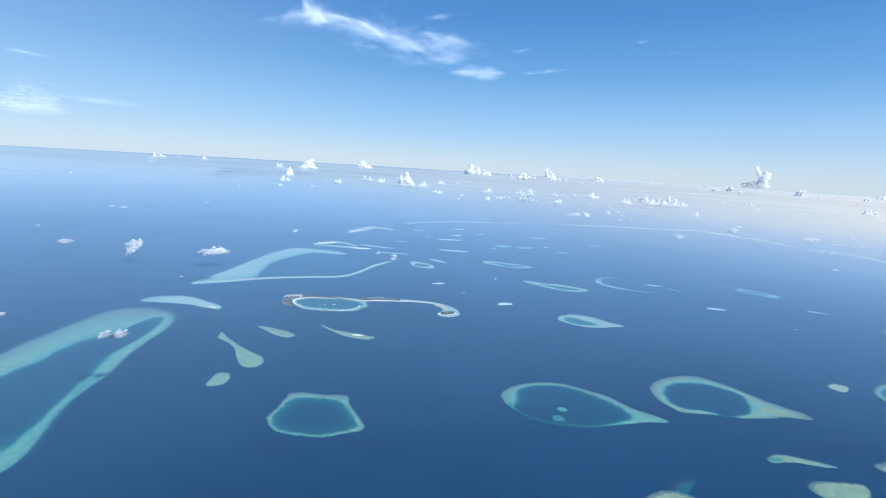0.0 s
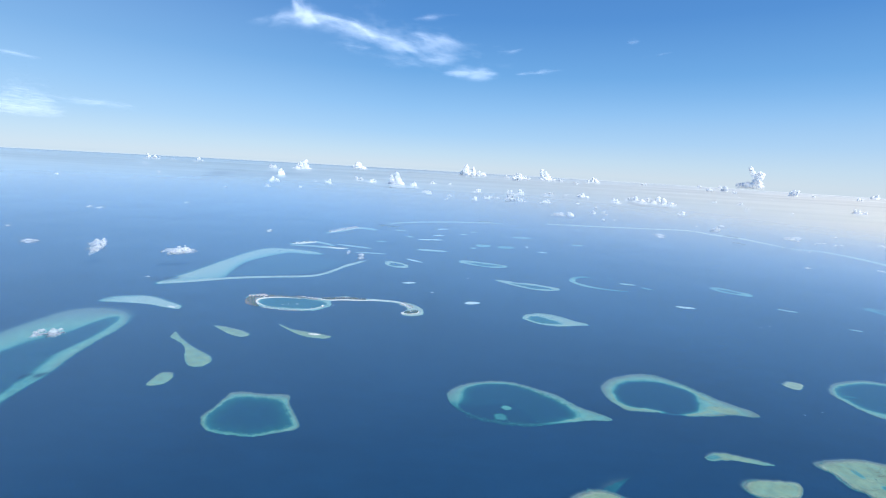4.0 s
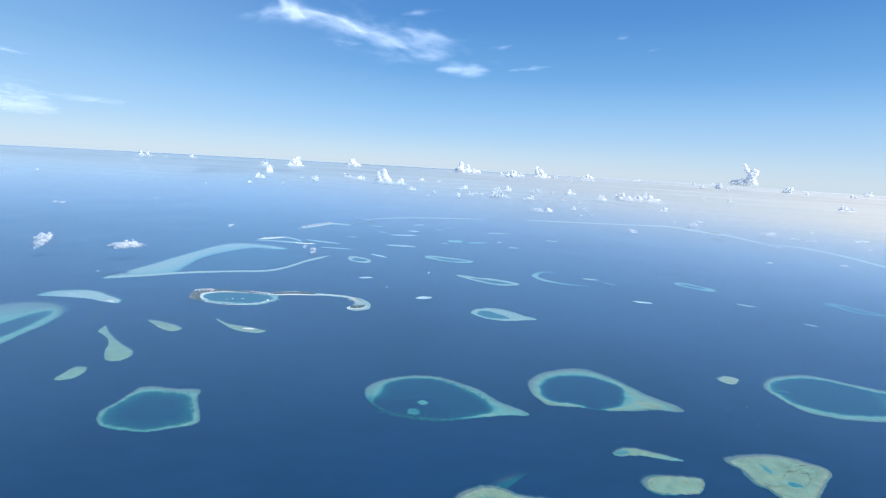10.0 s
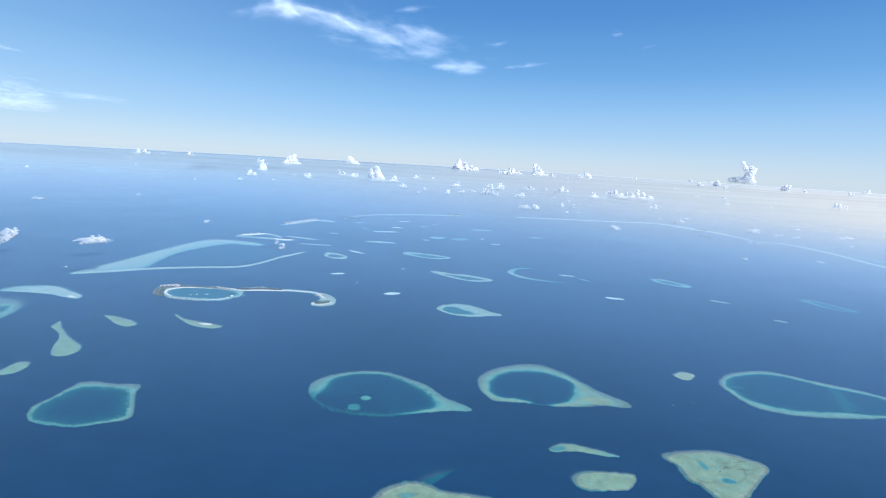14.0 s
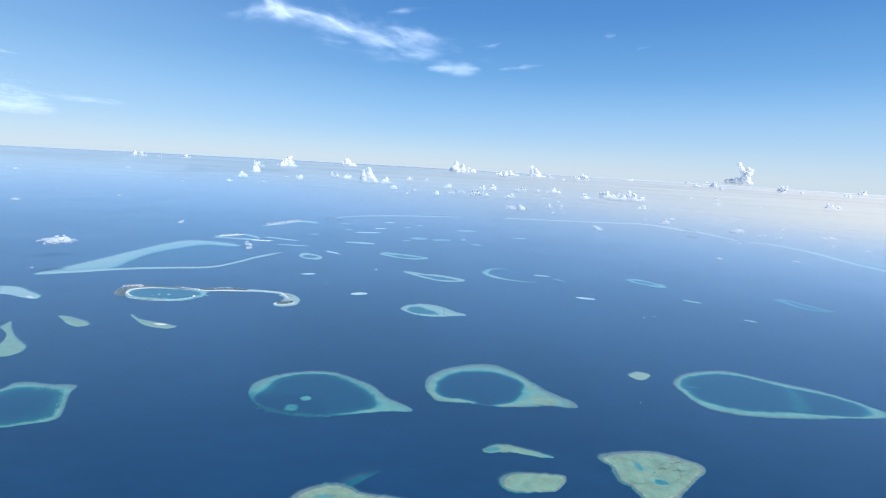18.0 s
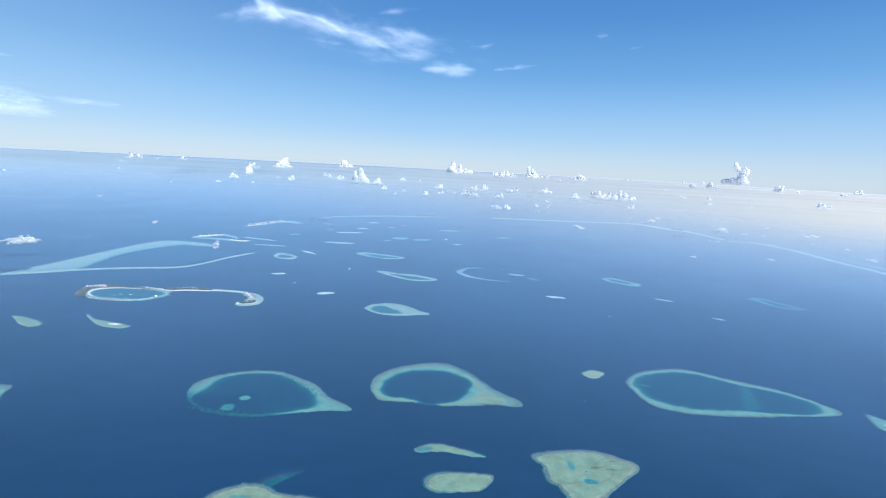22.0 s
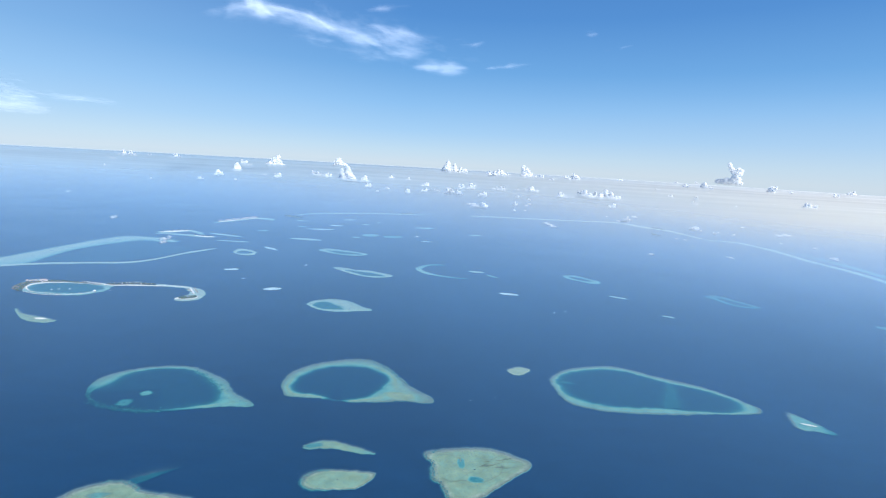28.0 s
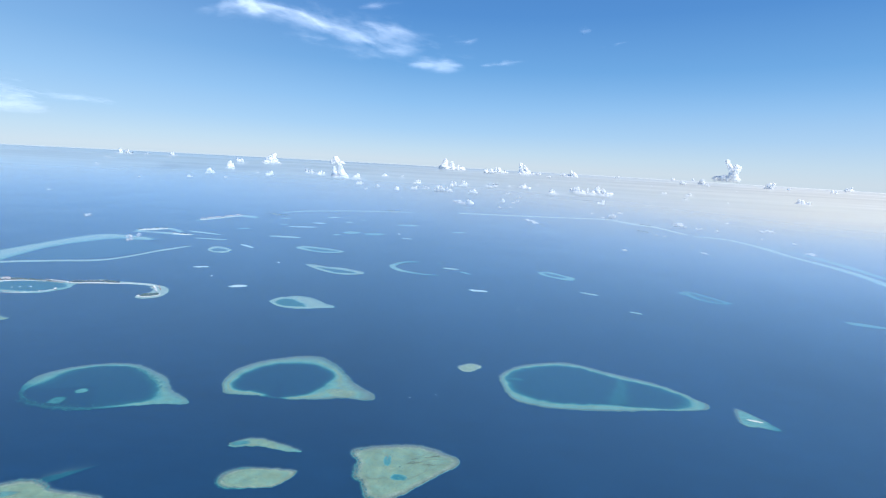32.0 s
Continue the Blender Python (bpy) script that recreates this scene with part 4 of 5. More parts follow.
spine_reef("curving outer barrier reef strip", [(386.5, 413.8, 1.1, 0.8), (393.5, 377.1, 3.1, 0.4), (393.6, 338.3, 3.6, 0.4), (389.1, 305.8, 3.1, 0.4), (388.8, 291.8, 3.0, 0.4), (384.3, 262.8, 2.7, 0.3)], 0.40, 2.0, 0.0, deep_ends=0.2, group=FAR)

# small far reefs: x, y, heading, half length, half width, depth of the flat
FAR_WEST = [(2, 227, 20, 3.2, 2.3, .06), (33, 199, 20, 3.7, 2.4, .08), (-1, 282, -36, 6.6, 1.6, .16), (8, 320, -3, 10.2, 3.4, .28), (5, 367, 12, 10.3, 3.0, .10),
            (10, 392, 4, 4.9, 3.6, .14), (12, 433, 30, 5.0, 3.2, .16), (32, 407, 12, 2.7, 3.0, .22), (41, 426, 7, 3.0, 2.8, .25), (46, 353, 20, 6.2, 5.0, .40),
            (38, 340, 10, 2.8, 2.0, .30), (63, 352, 25, 6.9, 4.5, .45), (-13, 375, -3, 3.5, 2.4, .30), (-31, 344, 10, 4.0, 2.4, .35)]
FAR_EAST = [(83, 408, 14, 9.2, 3.6, .34), (89, 340, 2, 3.8, 1.8, .12), (126, 384, 6, 5.2, 2.4, .30), (-24, 408, -7, 5.2, 2.6, .25), (-45, 317, -16, 13.6, 2.4, .18),
            (-30, 297, 1, 9.6, 2.0, .20), (134, 214, -6, 4.2, 1.9, .08), (185, 220, -23, 3.9, 1.2, .20), (197, 195, -24, 2.4, 1.0, .24), (290, 197, -16, 6.6, 2.4, .45),
            (115, 265, -2, 1.4, 1.0, .50), (121, 254, -8, 4.2, 2.2, .20), (129, 246, -42, 3.4, 1.1, .42)]
rnd = random.Random(7)
for x, y, heading, a, b, flat in FAR_WEST + FAR_EAST:
    shape = (x, y, heading, a * 1.05, b * (0.72 if flat < 0.28 else 1.0), [rnd.uniform(0.86, 1.12) for _ in range(10)])
    patch_reef("small submerged pale turquoise reef far off" if flat > 0.28 else "small far bright turquoise reef patch", shape, flat * (0.8 if flat > 0.28 else 0.5), 0.6 + y / 450, -0.95 if flat < 0.17 else 0.05, "far_reef", "small far reefs")

# ---- islands ----
def land(name, parent, ribs, height, mat, label="", lift=0.10):
    """A strip of dry ground along a spine, with sloping shores."""
    left, right = rib_edges(ribs, 8)
    ox, oy = parent.location.x, parent.location.y
    us, verts, faces = (-1, -0.8, -0.45, 0, 0.45, 0.8, 1), [], []
    for j, (a, b) in enumerate(zip(left, right)):
        for u in us:
            k = u * (1 + 0.14 * noise.noise((a[0] * 0.9, a[1] * 0.9, 3.0 + (u > 0))))
            p = (a + b) / 2 + (a - b) / 2 * k
            verts.append((p[0] - ox, p[1] - oy, lift + height * (1 - u ** 4)))
    m = len(us)
    for j in range(len(left) - 1):
        for i in range(m - 1):
            faces.append((j * m + i, j * m + i + 1, (j + 1) * m + i + 1, (j + 1) * m + i))
    return mesh_object(name, verts, faces, mat, parent, label)


def grove(parent, ribs, count, size, seed, spread=0.75, lift=0.15):
    """Palms and bushes on an island, as many small uneven clumps with gaps."""
    rng = random.Random(seed)
    left, right = rib_edges(ribs, 8)
    ox, oy = parent.location.x, parent.location.y
    ico = bmesh.new()
    bmesh.ops.create_icosphere(ico, subdivisions=1, radius=1)
    iv, fi = [v.co.copy() for v in ico.verts], [[v.index for v in f.verts] for f in ico.faces]
    ico.free()
    verts, faces = [], []
    for _ in range(count):
        j = rng.randrange(len(left))
        u = rng.uniform(-spread, spread)
        p = (left[j] + right[j]) / 2 + (left[j] - right[j]) / 2 * u
        s, h = size * rng.uniform(0.5, 1.25), size * rng.uniform(0.5, 1.3)
        at = len(verts)
        for v in iv:
            w = rng.uniform(0.7, 1.25)
            verts.append((p[0] - ox + v.x * s * w, p[1] - oy + v.y * s * w, lift + h * 0.6 + v.z * h * w))
        faces += [[at + k for k in f] for f in fi]
    ob = mesh_object("palm_grove", verts, faces, LEAF, parent, "dark green palm trees and bushes", False)
    return tagged(ob, kind="stuff")


def box(bm, x, y, z, a, b, c, bevel=0.0):
    m = Matrix.LocRotScale((x, y, z), None, (a, b, c))
    made = bmesh.ops.create_cube(bm, size=1, matrix=m)["verts"]
    if bevel:
        bmesh.ops.bevel(bm, geom=list({e for v in made for e in v.link_edges}), offset=bevel, segments=1, affect="EDGES")


def villa(label, roof_mat, stilts, category="house"):
    top = thing("overwater_villa" if stilts else "house", 0, 0, 0, label, category, "resort villas")
    bm = bmesh.new()
    box(bm, 0, 0, 0.17, 0.34, 0.26, 0.14, 0.008)
    part("wall", bm, PLASTER, top)
    bm = bmesh.new()
    eaves = [bm.verts.new(p) for p in ((-0.22, -0.18, 0.235), (0.22, -0.18, 0.235), (0.22, 0.18, 0.235), (-0.22, 0.18, 0.235))]
    ridge = [bm.verts.new(p) for p in ((-0.09, 0, 0.37), (0.09, 0, 0.37))]
    for f in ((eaves[0], eaves[1], ridge[1], ridge[0]), (eaves[2], eaves[3], ridge[0], ridge[1]), (eaves[1], eaves[2], ridge[1]),
              (eaves[3], eaves[0], ridge[0]), (eaves[3], eaves[2], eaves[1], eaves[0])):
        bm.faces.new(f)
    part("roof", bm, roof_mat, top)
    bm = bmesh.new()
    box(bm, 0, -0.21, 0.095, 0.36, 0.18, 0.02)
    part("deck", bm, THATCH, top, "wooden sun deck")
    if stilts:
        for x in (-0.14, 0.14):
            for y in (-0.24, 0.09):
                bm = bmesh.new()
                bmesh.ops.create_cone(bm, cap_ends=True, segments=6, radius1=0.012, radius2=0.012, depth=0.12, matrix=Matrix.Translation((x, y, 0.05)))
                part("stilt", bm, THATCH, top)
    return top


def boat(label, x, y, heading, size, wake=0.0):
    top = thing("motor_yacht", x, y, 0, label, "boat", "boats")
    top.rotation_euler.z = radians(heading)
    top.scale = (size, size, size)
    bm = bmesh.new()
    rows = []
    for t, w in ((-0.5, 0.11), (-0.3, 0.14), (0.0, 0.15), (0.25, 0.11), (0.42, 0.05), (0.52, 0.005)):
        rows.append([bm.verts.new(p) for p in ((t, -w, 0.14), (t * 0.94, -w * 0.6, -0.02), (t * 0.94, w * 0.6, -0.02), (t, w, 0.14))])
    for a, b in zip(rows, rows[1:]):
        for i in range(3):
            bm.faces.new((a[i], a[i + 1], b[i + 1], b[i]))
        bm.faces.new((a[3], a[0], b[0], b[3]))
    bm.faces.new(rows[0])
    part("hull", bm, BOATWHITE, top)
    bm = bmesh.new()
    box(bm, -0.05, 0, 0.19, 0.5, 0.2, 0.1, 0.02)
    box(bm, -0.08, 0, 0.27, 0.28, 0.16, 0.07, 0.015)
    part("cabin", bm, BOATWHITE, top)
    if wake:
        verts = [(-0.4, -0.08, 0.01), (-0.4, 0.08, 0.01), (-0.4 - wake, 0.22, 0.01), (-0.4 - wake * 1.1, 0.0, 0.01), (-0.4 - wake, -0.22, 0.01)]
        mesh_object("wake", verts, [(0, 1, 2, 3, 4)], FOAM, top, "white foam wake")
    return top


resort = ring_reef("resort island atoll with beaches, palms and a sheltered blue lagoon",
    (-43.8, 183.1, -7, 18.6, 10.0, [.96, .99, 1.04, 1.13, .88, .82, .82, .82, .84, .98, 1.15, 1.06, .98, .95, .94, .93, .94, .93, .91, .91, .95, 1.01, .98, .95]),
    (-41.8, 182.8, -2, 14.0, 7.6, [.97, 1.00, 1.00, .89, .87, .92, 1.06, 1.00, .94, .96, .98, .94, .88, .94, 1.02, .96]),
    0.60, 0.19, 0.9, 0.2, (), 0.3)
spine_reef("", [(-36.6, 190.0, -0.3, 0.6), (-31.1, 190.4, -0.7, 1.6), (-26.9, 191.9, -1.0, 2.4), (-21.8, 194.0, -1.0, 2.4), (-15.6, 193.7, -0.8, 2.0), (-10.3, 193.9, -0.4, 1.2), (-2.2, 193.4, -0.5, 1.4), (2.2, 192.3, -0.5, 1.8)], 0.06, 0.8, 0.1, top=resort)
spine_reef("", [(2.2, 191.4, 0.6, 1.9), (6.1, 189.0, 1.8, 1.6), (8.8, 184.8, 3.0, 0.4), (8.8, 180.6, 3.6, -1.7), (7.0, 178.2, 1.6, -2.4), (4.6, 176.9, 0.1, -0.6)], 0.07, 0.9, 0.1, top=resort)
WEST = [(-53.0, 175.6, -0.3, -0.3), (-56.6, 178.4, -1.7, -0.8), (-59.0, 182.6, -2.2, -0.2), (-59.6, 186.4, -2.0, 1.2), (-56.6, 189.2, -0.8, 1.9), (-51.0, 190.6, -0.1, 1.0), (-44.0, 190.6, -0.1, 0.6), (-38.6, 190.0, -0.1, 0.3)]
INNER = [(-50.2, 176.4, 0.2, 0.3), (-54.6, 179.6, 0.5, 0.3), (-56.4, 183.2, 0.7, 0.0), (-55.4, 186.2, 0.7, -0.6), (-51.6, 188.4, 0.2, -0.9), (-46.0, 189.2, 0.1, -0.6), (-40.0, 188.9, 0.1, -0.4)]
CHAIN = [(-31.6, 190.4, -0.2, 0.5), (-28.6, 191.4, -0.5, 1.1), (-24.8, 193.0, -0.6, 1.4), (-20.4, 194.0, -0.5, 1.3), (-16.6, 193.8, -0.4, 1.0), (-13.6, 193.7, -0.2, 0.4)]
SHORE = [(-31.8, 189.2, 0.1, -0.4), (-27.6, 189.5, 0.2, -1.0), (-23.0, 191.0, 0.2, -1.2), (-18.0, 191.7, 0.1, -1.1), (-12.4, 192.5, 0.1, -0.8), (-8.0, 193.2, 0.1, -0.4)]
LINK = [(-8.4, 194.2, -0.1, 0.25), (-4.0, 193.9, -0.1, 0.35), (0.4, 193.2, -0.1, 0.35), (3.6, 191.6, 0.2, 0.4), (6.0, 189.6, 0.3, 0.3)]
land("beach", resort, [(x, y + 0.2, u * 1.3, v * 1.45) for x, y, u, v in CHAIN], 0.07, SAND, "white beach round the palms", 0.08)
land("island_ground", resort, WEST, 0.14, EARTH, "brown cleared island ground")
land("beach", resort, [(x, y, u * w, v * w) for (x, y, u, v), w in zip(INNER, (0.5, 0.7, 0.8, 0.8, 0.5, 0.22, 0.12))], 0.10, SAND, "white inner beach")
land("beach", resort, [(x, y + 0.2, u * 0.6, v * 0.6) for x, y, u, v in SHORE], 0.08, SAND, "long white beach")
land("island_ground", resort, CHAIN, 0.14, EARTH, "island ground under palms")
land("causeway", resort, [(x, y, u * 0.45, v * 0.45) for x, y, u, v in LINK], 0.08, SAND, "pale sand causeway")
SOUTH = [(-51.0, 174.8, -0.2, -0.25), (-46.0, 173.6, 0.0, -0.35), (-40.0, 173.2, 0.0, -0.3), (-35.0, 174.4, 0.2, -0.3), (-31.0, 177.2, 0.3, -0.4), (-28.6, 180.4, 0.6, -0.3)]
land("sand_bank", resort, [(x, y, u * 0.45, v * 0.45) for x, y, u, v in SOUTH], 0.05, SAND, "thin broken sand bank")
mound("islet", resort, 7.7, 180.2, 30, 4.3, 2.5, 0.16, SAND, "round islet of white sand", 8, 0.06)
ISLET = [(7.7 + 2.9 * f * math.cos(radians(30)), 180.2 + 2.9 * f * math.sin(radians(30)), -0.75 * (1.02 - f * f) ** 0.5, 1.30 * (1.02 - f * f) ** 0.5) for f in (-1, -0.7, -0.3, 0.1, 0.5, 0.8, 1)]
grove(resort, WEST, 270, 0.26, 3)
grove(resort, CHAIN, 380, 0.28, 4)
grove(resort, ISLET, 330, 0.28, 5, 0.95, 0.2)
rng = random.Random(21)
reds = villa("resort house with white walls and red roof", ROOFTILE, False)
thatched = villa("thatched overwater villa on stilts with wooden deck", THATCH, True, "villa")
for k in range(34):
    a = rng.uniform(0, 1)
    x, y = -61.2 + 6.4 * a + rng.uniform(-0.5, 0.5), 187.0 + 2.6 * math.sin(a * 2.6) + rng.uniform(-1.3, 0.9)
    s = rng.uniform(1.0, 2.0)
    m = pose(x, y, 0.2, 0, 0, rng.uniform(0, 180)) @ Matrix.Diagonal((s, s, s, 1))
    c = copy_thing(reds, Matrix.Translation(m.translation))
    c.matrix_basis = m
rows = [((-43.5, 190.3), (-33.0, 188.6), 15, 0.5), ((-42.5, 191.8), (-34.0, 190.6), 12, 0.4), ((3.4, 192.6), (7.6, 187.4), 9, 0.9), ((1.8, 190.6), (5.2, 188.0), 6, 0.8),
        ((-49.0, 175.3), (-37.0, 174.2), 10, 0.4)]
for (x0, y0), (x1, y1), count, size in rows:
    for k in range(count):
        f = k / (count - 1)
        m = pose(x0 + (x1 - x0) * f + rng.uniform(-0.1, 0.1), y0 + (y1 - y0) * f + rng.uniform(-0.15, 0.15), 0.05, 0, 0, rng.uniform(-20, 20)) @ Matrix.Diagonal((1.1, 1.1, 1.1, 1))
        c = copy_thing(thatched, Matrix.Translation(m.translation))
        c.matrix_basis = m
whites = villa("white overwater villa with a pale shingle roof", PLASTER, True, "villa")
for (x0, y0), (x1, y1), count, size in (((-50.0, 175.0), (-38.0, 173.8), 7, 0.7), ((-35.5, 174.6), (-29.6, 179.0), 4, 0.9),
                                        ((-11.0, 193.4), (2.0, 192.4), 14, 0.9), ((2.6, 191.0), (7.0, 185.6), 7, 1.5), ((6.2, 179.4), (9.4, 181.2), 6, 1.6), ((-40.0, 191.2), (-30.5, 189.6), 8, 1.5)):
    for k in range(count):
        f = (k + rng.uniform(-0.2, 0.2)) / (count - 1)
        m = pose(x0 + (x1 - x0) * f, y0 + (y1 - y0) * f + rng.uniform(-0.2, 0.2), 0.015, 0, 0, rng.uniform(-30, 30)) @ Matrix.Diagonal((size, size, size, 1))
        copy_thing(whites, Matrix.Translation(m.translation)).matrix_basis = m
whites.matrix_basis = pose(-28.4, 180.2, 0.015, 0, 0, 40) @ Matrix.Diagonal((2.2, 2.2, 2.2, 1))
reds.matrix_basis = pose(-58.4, 188.4, 0.2, 0, 0, 30) @ Matrix.Diagonal((1.8, 1.8, 1.8, 1))
thatched.matrix_basis = pose(-33.8, 189.9, 0.05, 0, 0, 12) @ Matrix.Diagonal((1.1, 1.1, 1.1, 1))
for k in range(12):
    x, y = -30.5 + k * 1.4, 191.0 + 2.6 * min(1, k / 5) + rng.uniform(-0.5, 0.4)
    c = copy_thing(reds, Matrix.Translation((x, y, 0.2)))
    c.matrix_basis = pose(x, y, 0.2, 0, 0, rng.uniform(0, 180)) @ Matrix.Diagonal((1.2, 1.2, 1.2, 1))
WHITEBOAT = "white motor yacht lying on blue water"
for x, y, h, s in ((-44.4, 179.4, 20, 0.8), (-42.6, 180.6, 70, 0.9), (-39.1, 181.4, 10, 1.1), (-24.8, 183.1, 40, 0.6), (14.7, 212.4, 15, 0.9), (32.4, 245.3, 30, 1.2), (80.7, 359.0, 20, 2.2), (-118.7, 207.8, 10, 1.2)):
    boat(WHITEBOAT, x, y, h, s, 0.8 if s > 0.85 and y > 200 else 0.0)

# far inhabited islands
far_isle = spine_reef("far low island with white beach and houses on its reef", [(-88.9, 311.8, -1.4, 2.0), (-83.5, 318.0, -2.8, 4.2), (-76.3, 325.0, -2.1, 3.3), (-66.9, 320.6, 1.0, 1.6), (-58.8, 313.4, 0.6, 1.0)], 0.10, 1.5, 0.1, deep_ends=0.15)
spine_reef("", [(-87.3, 307.3, -0.7, 1.0), (-77.4, 308.7, -0.6, 2.0), (-63.7, 307.9, 0.0, 3.0), (-53.8, 306.8, 0.0, 2.9), (-48.0, 307.8, 0.0, 1.0)], 0.08, 1.5, 0.1, top=far_isle)
A1 = [(-88.0, 313.6, -1.0, 1.6), (-84.0, 318.4, -2.0, 2.8), (-79.6, 322.6, -2.0, 2.8), (-75.6, 325.4, -1.0, 1.4)]
land("beach", far_isle, A1, 0.3, SAND, "white island beach")
grove(far_isle, A1, 45, 0.4, 11, 0.45, 0.3)
A2 = [(-62.4, 309.0, -0.1, 0.6), (-57.0, 307.8, 0.0, 2.1), (-51.8, 307.2, 0.0, 2.0), (-48.8, 307.5, 0.0, 0.5)]
land("beach", far_isle, A2, 0.3, SAND, "white island beach")
grove(far_isle, A2, 18, 0.4, 12, 0.35, 0.3)
far_town = spine_reef("far built-up island with pale roofs on its reef", [(-79.8, 367.4, -0.8, 1.0), (-74.4, 385.0, -4.5, 3.9), (-66.4, 405.1, -3.5, 5.0), (-54.8, 406.6, 2.0, 4.2), (-45.2, 400.1, 1.0, 1.7)], 0.10, 1.8, 0.1, deep_ends=0.15)
A3 = [(-79.0, 372.0, -0.8, 0.5), (-75.6, 382.0, -2.2, 1.2), (-71.6, 393.0, -2.4, 1.4), (-66.6, 404.0, -2.0, 1.8), (-62.0, 410.0, -0.6, 1.0)]
land("island_ground", far_town, A3, 0.3, SAND, "pale sandy island ground")
grove(far_town, A3, 60, 0.5, 13, 0.6, 0.3)
for k in range(40):
    f = rng.uniform(0, 1)
    x, y = -78.4 + 15 * f + rng.uniform(-1.4, 1.4), 374.0 + 35 * f + rng.uniform(-1, 1)
    c = copy_thing(reds, Matrix.Translation((x, y, 0.4)))
    c.matrix_basis = pose(x, y, 0.4, 0, 0, rng.uniform(0, 180)) @ Matrix.Diagonal((3.2, 3.2, 3.2, 1))


def dark_isle(x0, y0, x1, y1, wide, label="low dark wooded island far off", beach=0.4):
    top = thing("wooded_island", (x0 + x1) / 2, (y0 + y1) / 2, 0, label, "island", "far wooded islands")
    px, py = -(y1 - y0), x1 - x0
    q = wide / math.hypot(px, py)
    ribs = [(x0 + (x1 - x0) * f, y0 + (y1 - y0) * f, px * q * w, py * q * w) for f, w in ((0, 0.2), (0.2, 0.8), (0.5, 1.0), (0.8, 0.8), (1, 0.2))]
    land("beach", top, ribs, 0.2, SAND, "thin white beach")
    grove(top, ribs, 110, 0.55, int(abs(x0)) + 5, 0.7, 0.3)
    return top


dark_isle(-47.2, 433.4, -29.9, 426.3, 0.8)
dark_isle(301.0, 463.4, 306.5, 452.9, 0.8)
dark_isle(324.9, 518.9, 332.2, 508.7, 1.0)
dark_isle(51.3, 511.7, 63.4, 512.7, 1.0)


# ---- clouds ----
def lump(verts, faces, ico, x, y, z, rx, ry, rz, seed, rough):
    at = len(verts)
    for v in ico[0]:
        d = 1 + rough * noise.fractal((v.x * 1.4 + seed, v.y * 1.4 - seed * 0.7, v.z * 1.4 + seed * 0.31), 0.9, 2.1, 4)
        verts.append((x + v.x * rx * d, y + v.y * ry * d, z + v.z * rz * d))
    faces += [[at + k for k in f] for f in ico[1]]


def ico_of(level):
    bm = bmesh.new()
    bmesh.ops.create_icosphere(bm, subdivisions=level, radius=1)
    made = ([v.co.copy() for v in bm.verts], [[v.index for v in f.verts] for f in bm.faces])
    bm.free()
    return made


TINY, SMALL = ico_of(1), ico_of(2)


def heap(rng, cores, face, grain):
    """Cauliflower cloud from a few cores (across, deep, up, radius): knobs on each core, smaller knobs on those, all grown together."""
    c, s = math.cos(face), math.sin(face)
    verts, faces = [], []

    def put(u, v, w, r, rough):
        lump(verts, faces, SMALL, u * c - v * s, u * s + v * c, w, r, r, r * 0.94, rng.uniform(0, 90), rough)

    def knobs(u, v, w, r, count, least, most):
        made = []
        for _ in range(count):
            a, b = rng.uniform(0, 2 * math.pi), math.asin(rng.uniform(-0.25, 1.0))
            q = r * rng.uniform(least, most)
            k = r * 0.88
            made.append((u + k * math.cos(a) * math.cos(b), v + k * math.sin(a) * math.cos(b), w + k * math.sin(b), q))
        return made

    for u, v, w, r in cores:
        put(u, v, w, r, 0.22)
        for p in knobs(u, v, w, r, 10, 0.24, 0.46):
            put(*p, 0.28)
            if p[3] > 2.2:
                for q in knobs(*p, 4, 0.30, 0.5):
                    put(*q, 0.3)
    return verts, faces


def fringe(rng, cores, face, count, size, sag=0.0):
    """Loose shreds round a heap: very small puffs that thin out from its skin, most of them towards the base."""
    c, s = math.cos(face), math.sin(face)
    verts, faces = [], []
    for _ in range(count):
        u, v, w, r = cores[rng.randrange(len(cores))]
        a, b = rng.uniform(0, 2 * math.pi), math.asin(rng.uniform(-1.0, 0.9))
        k = r * (0.92 + abs(rng.gauss(0, 0.16)))
        u, v, w = u + k * math.cos(a) * math.cos(b) * 1.1, v + k * math.sin(a) * math.cos(b), w + k * math.sin(b) - sag * abs(rng.gauss(0, 1))
        q = size * rng.uniform(0.35, 1.25)
        lump(verts, faces, TINY, u * c - v * s, u * s + v * c, w, q * 1.5, q * 1.5, q * 0.8, rng.uniform(0, 90), 0.4)
    return verts, faces


def cloud_of(cores, x, y, z, grain, soft, seed, label, group, mat, sag=0.0):
    rng = random.Random(seed)
    top = thing("cumulus_cloud", x, y, z, label, "cloud", group)
    face = math.atan2(y, x - 65) - math.pi / 2
    fused(mesh_object("cloud_body", *heap(rng, cores, face, grain), mat, top), grain)
    tagged(mesh_object("cloud_fringe", *fringe(rng, cores, face, soft, grain * 0.85, sag), mat, top), "loose white shreds of cloud", kind="stuff")
    return top


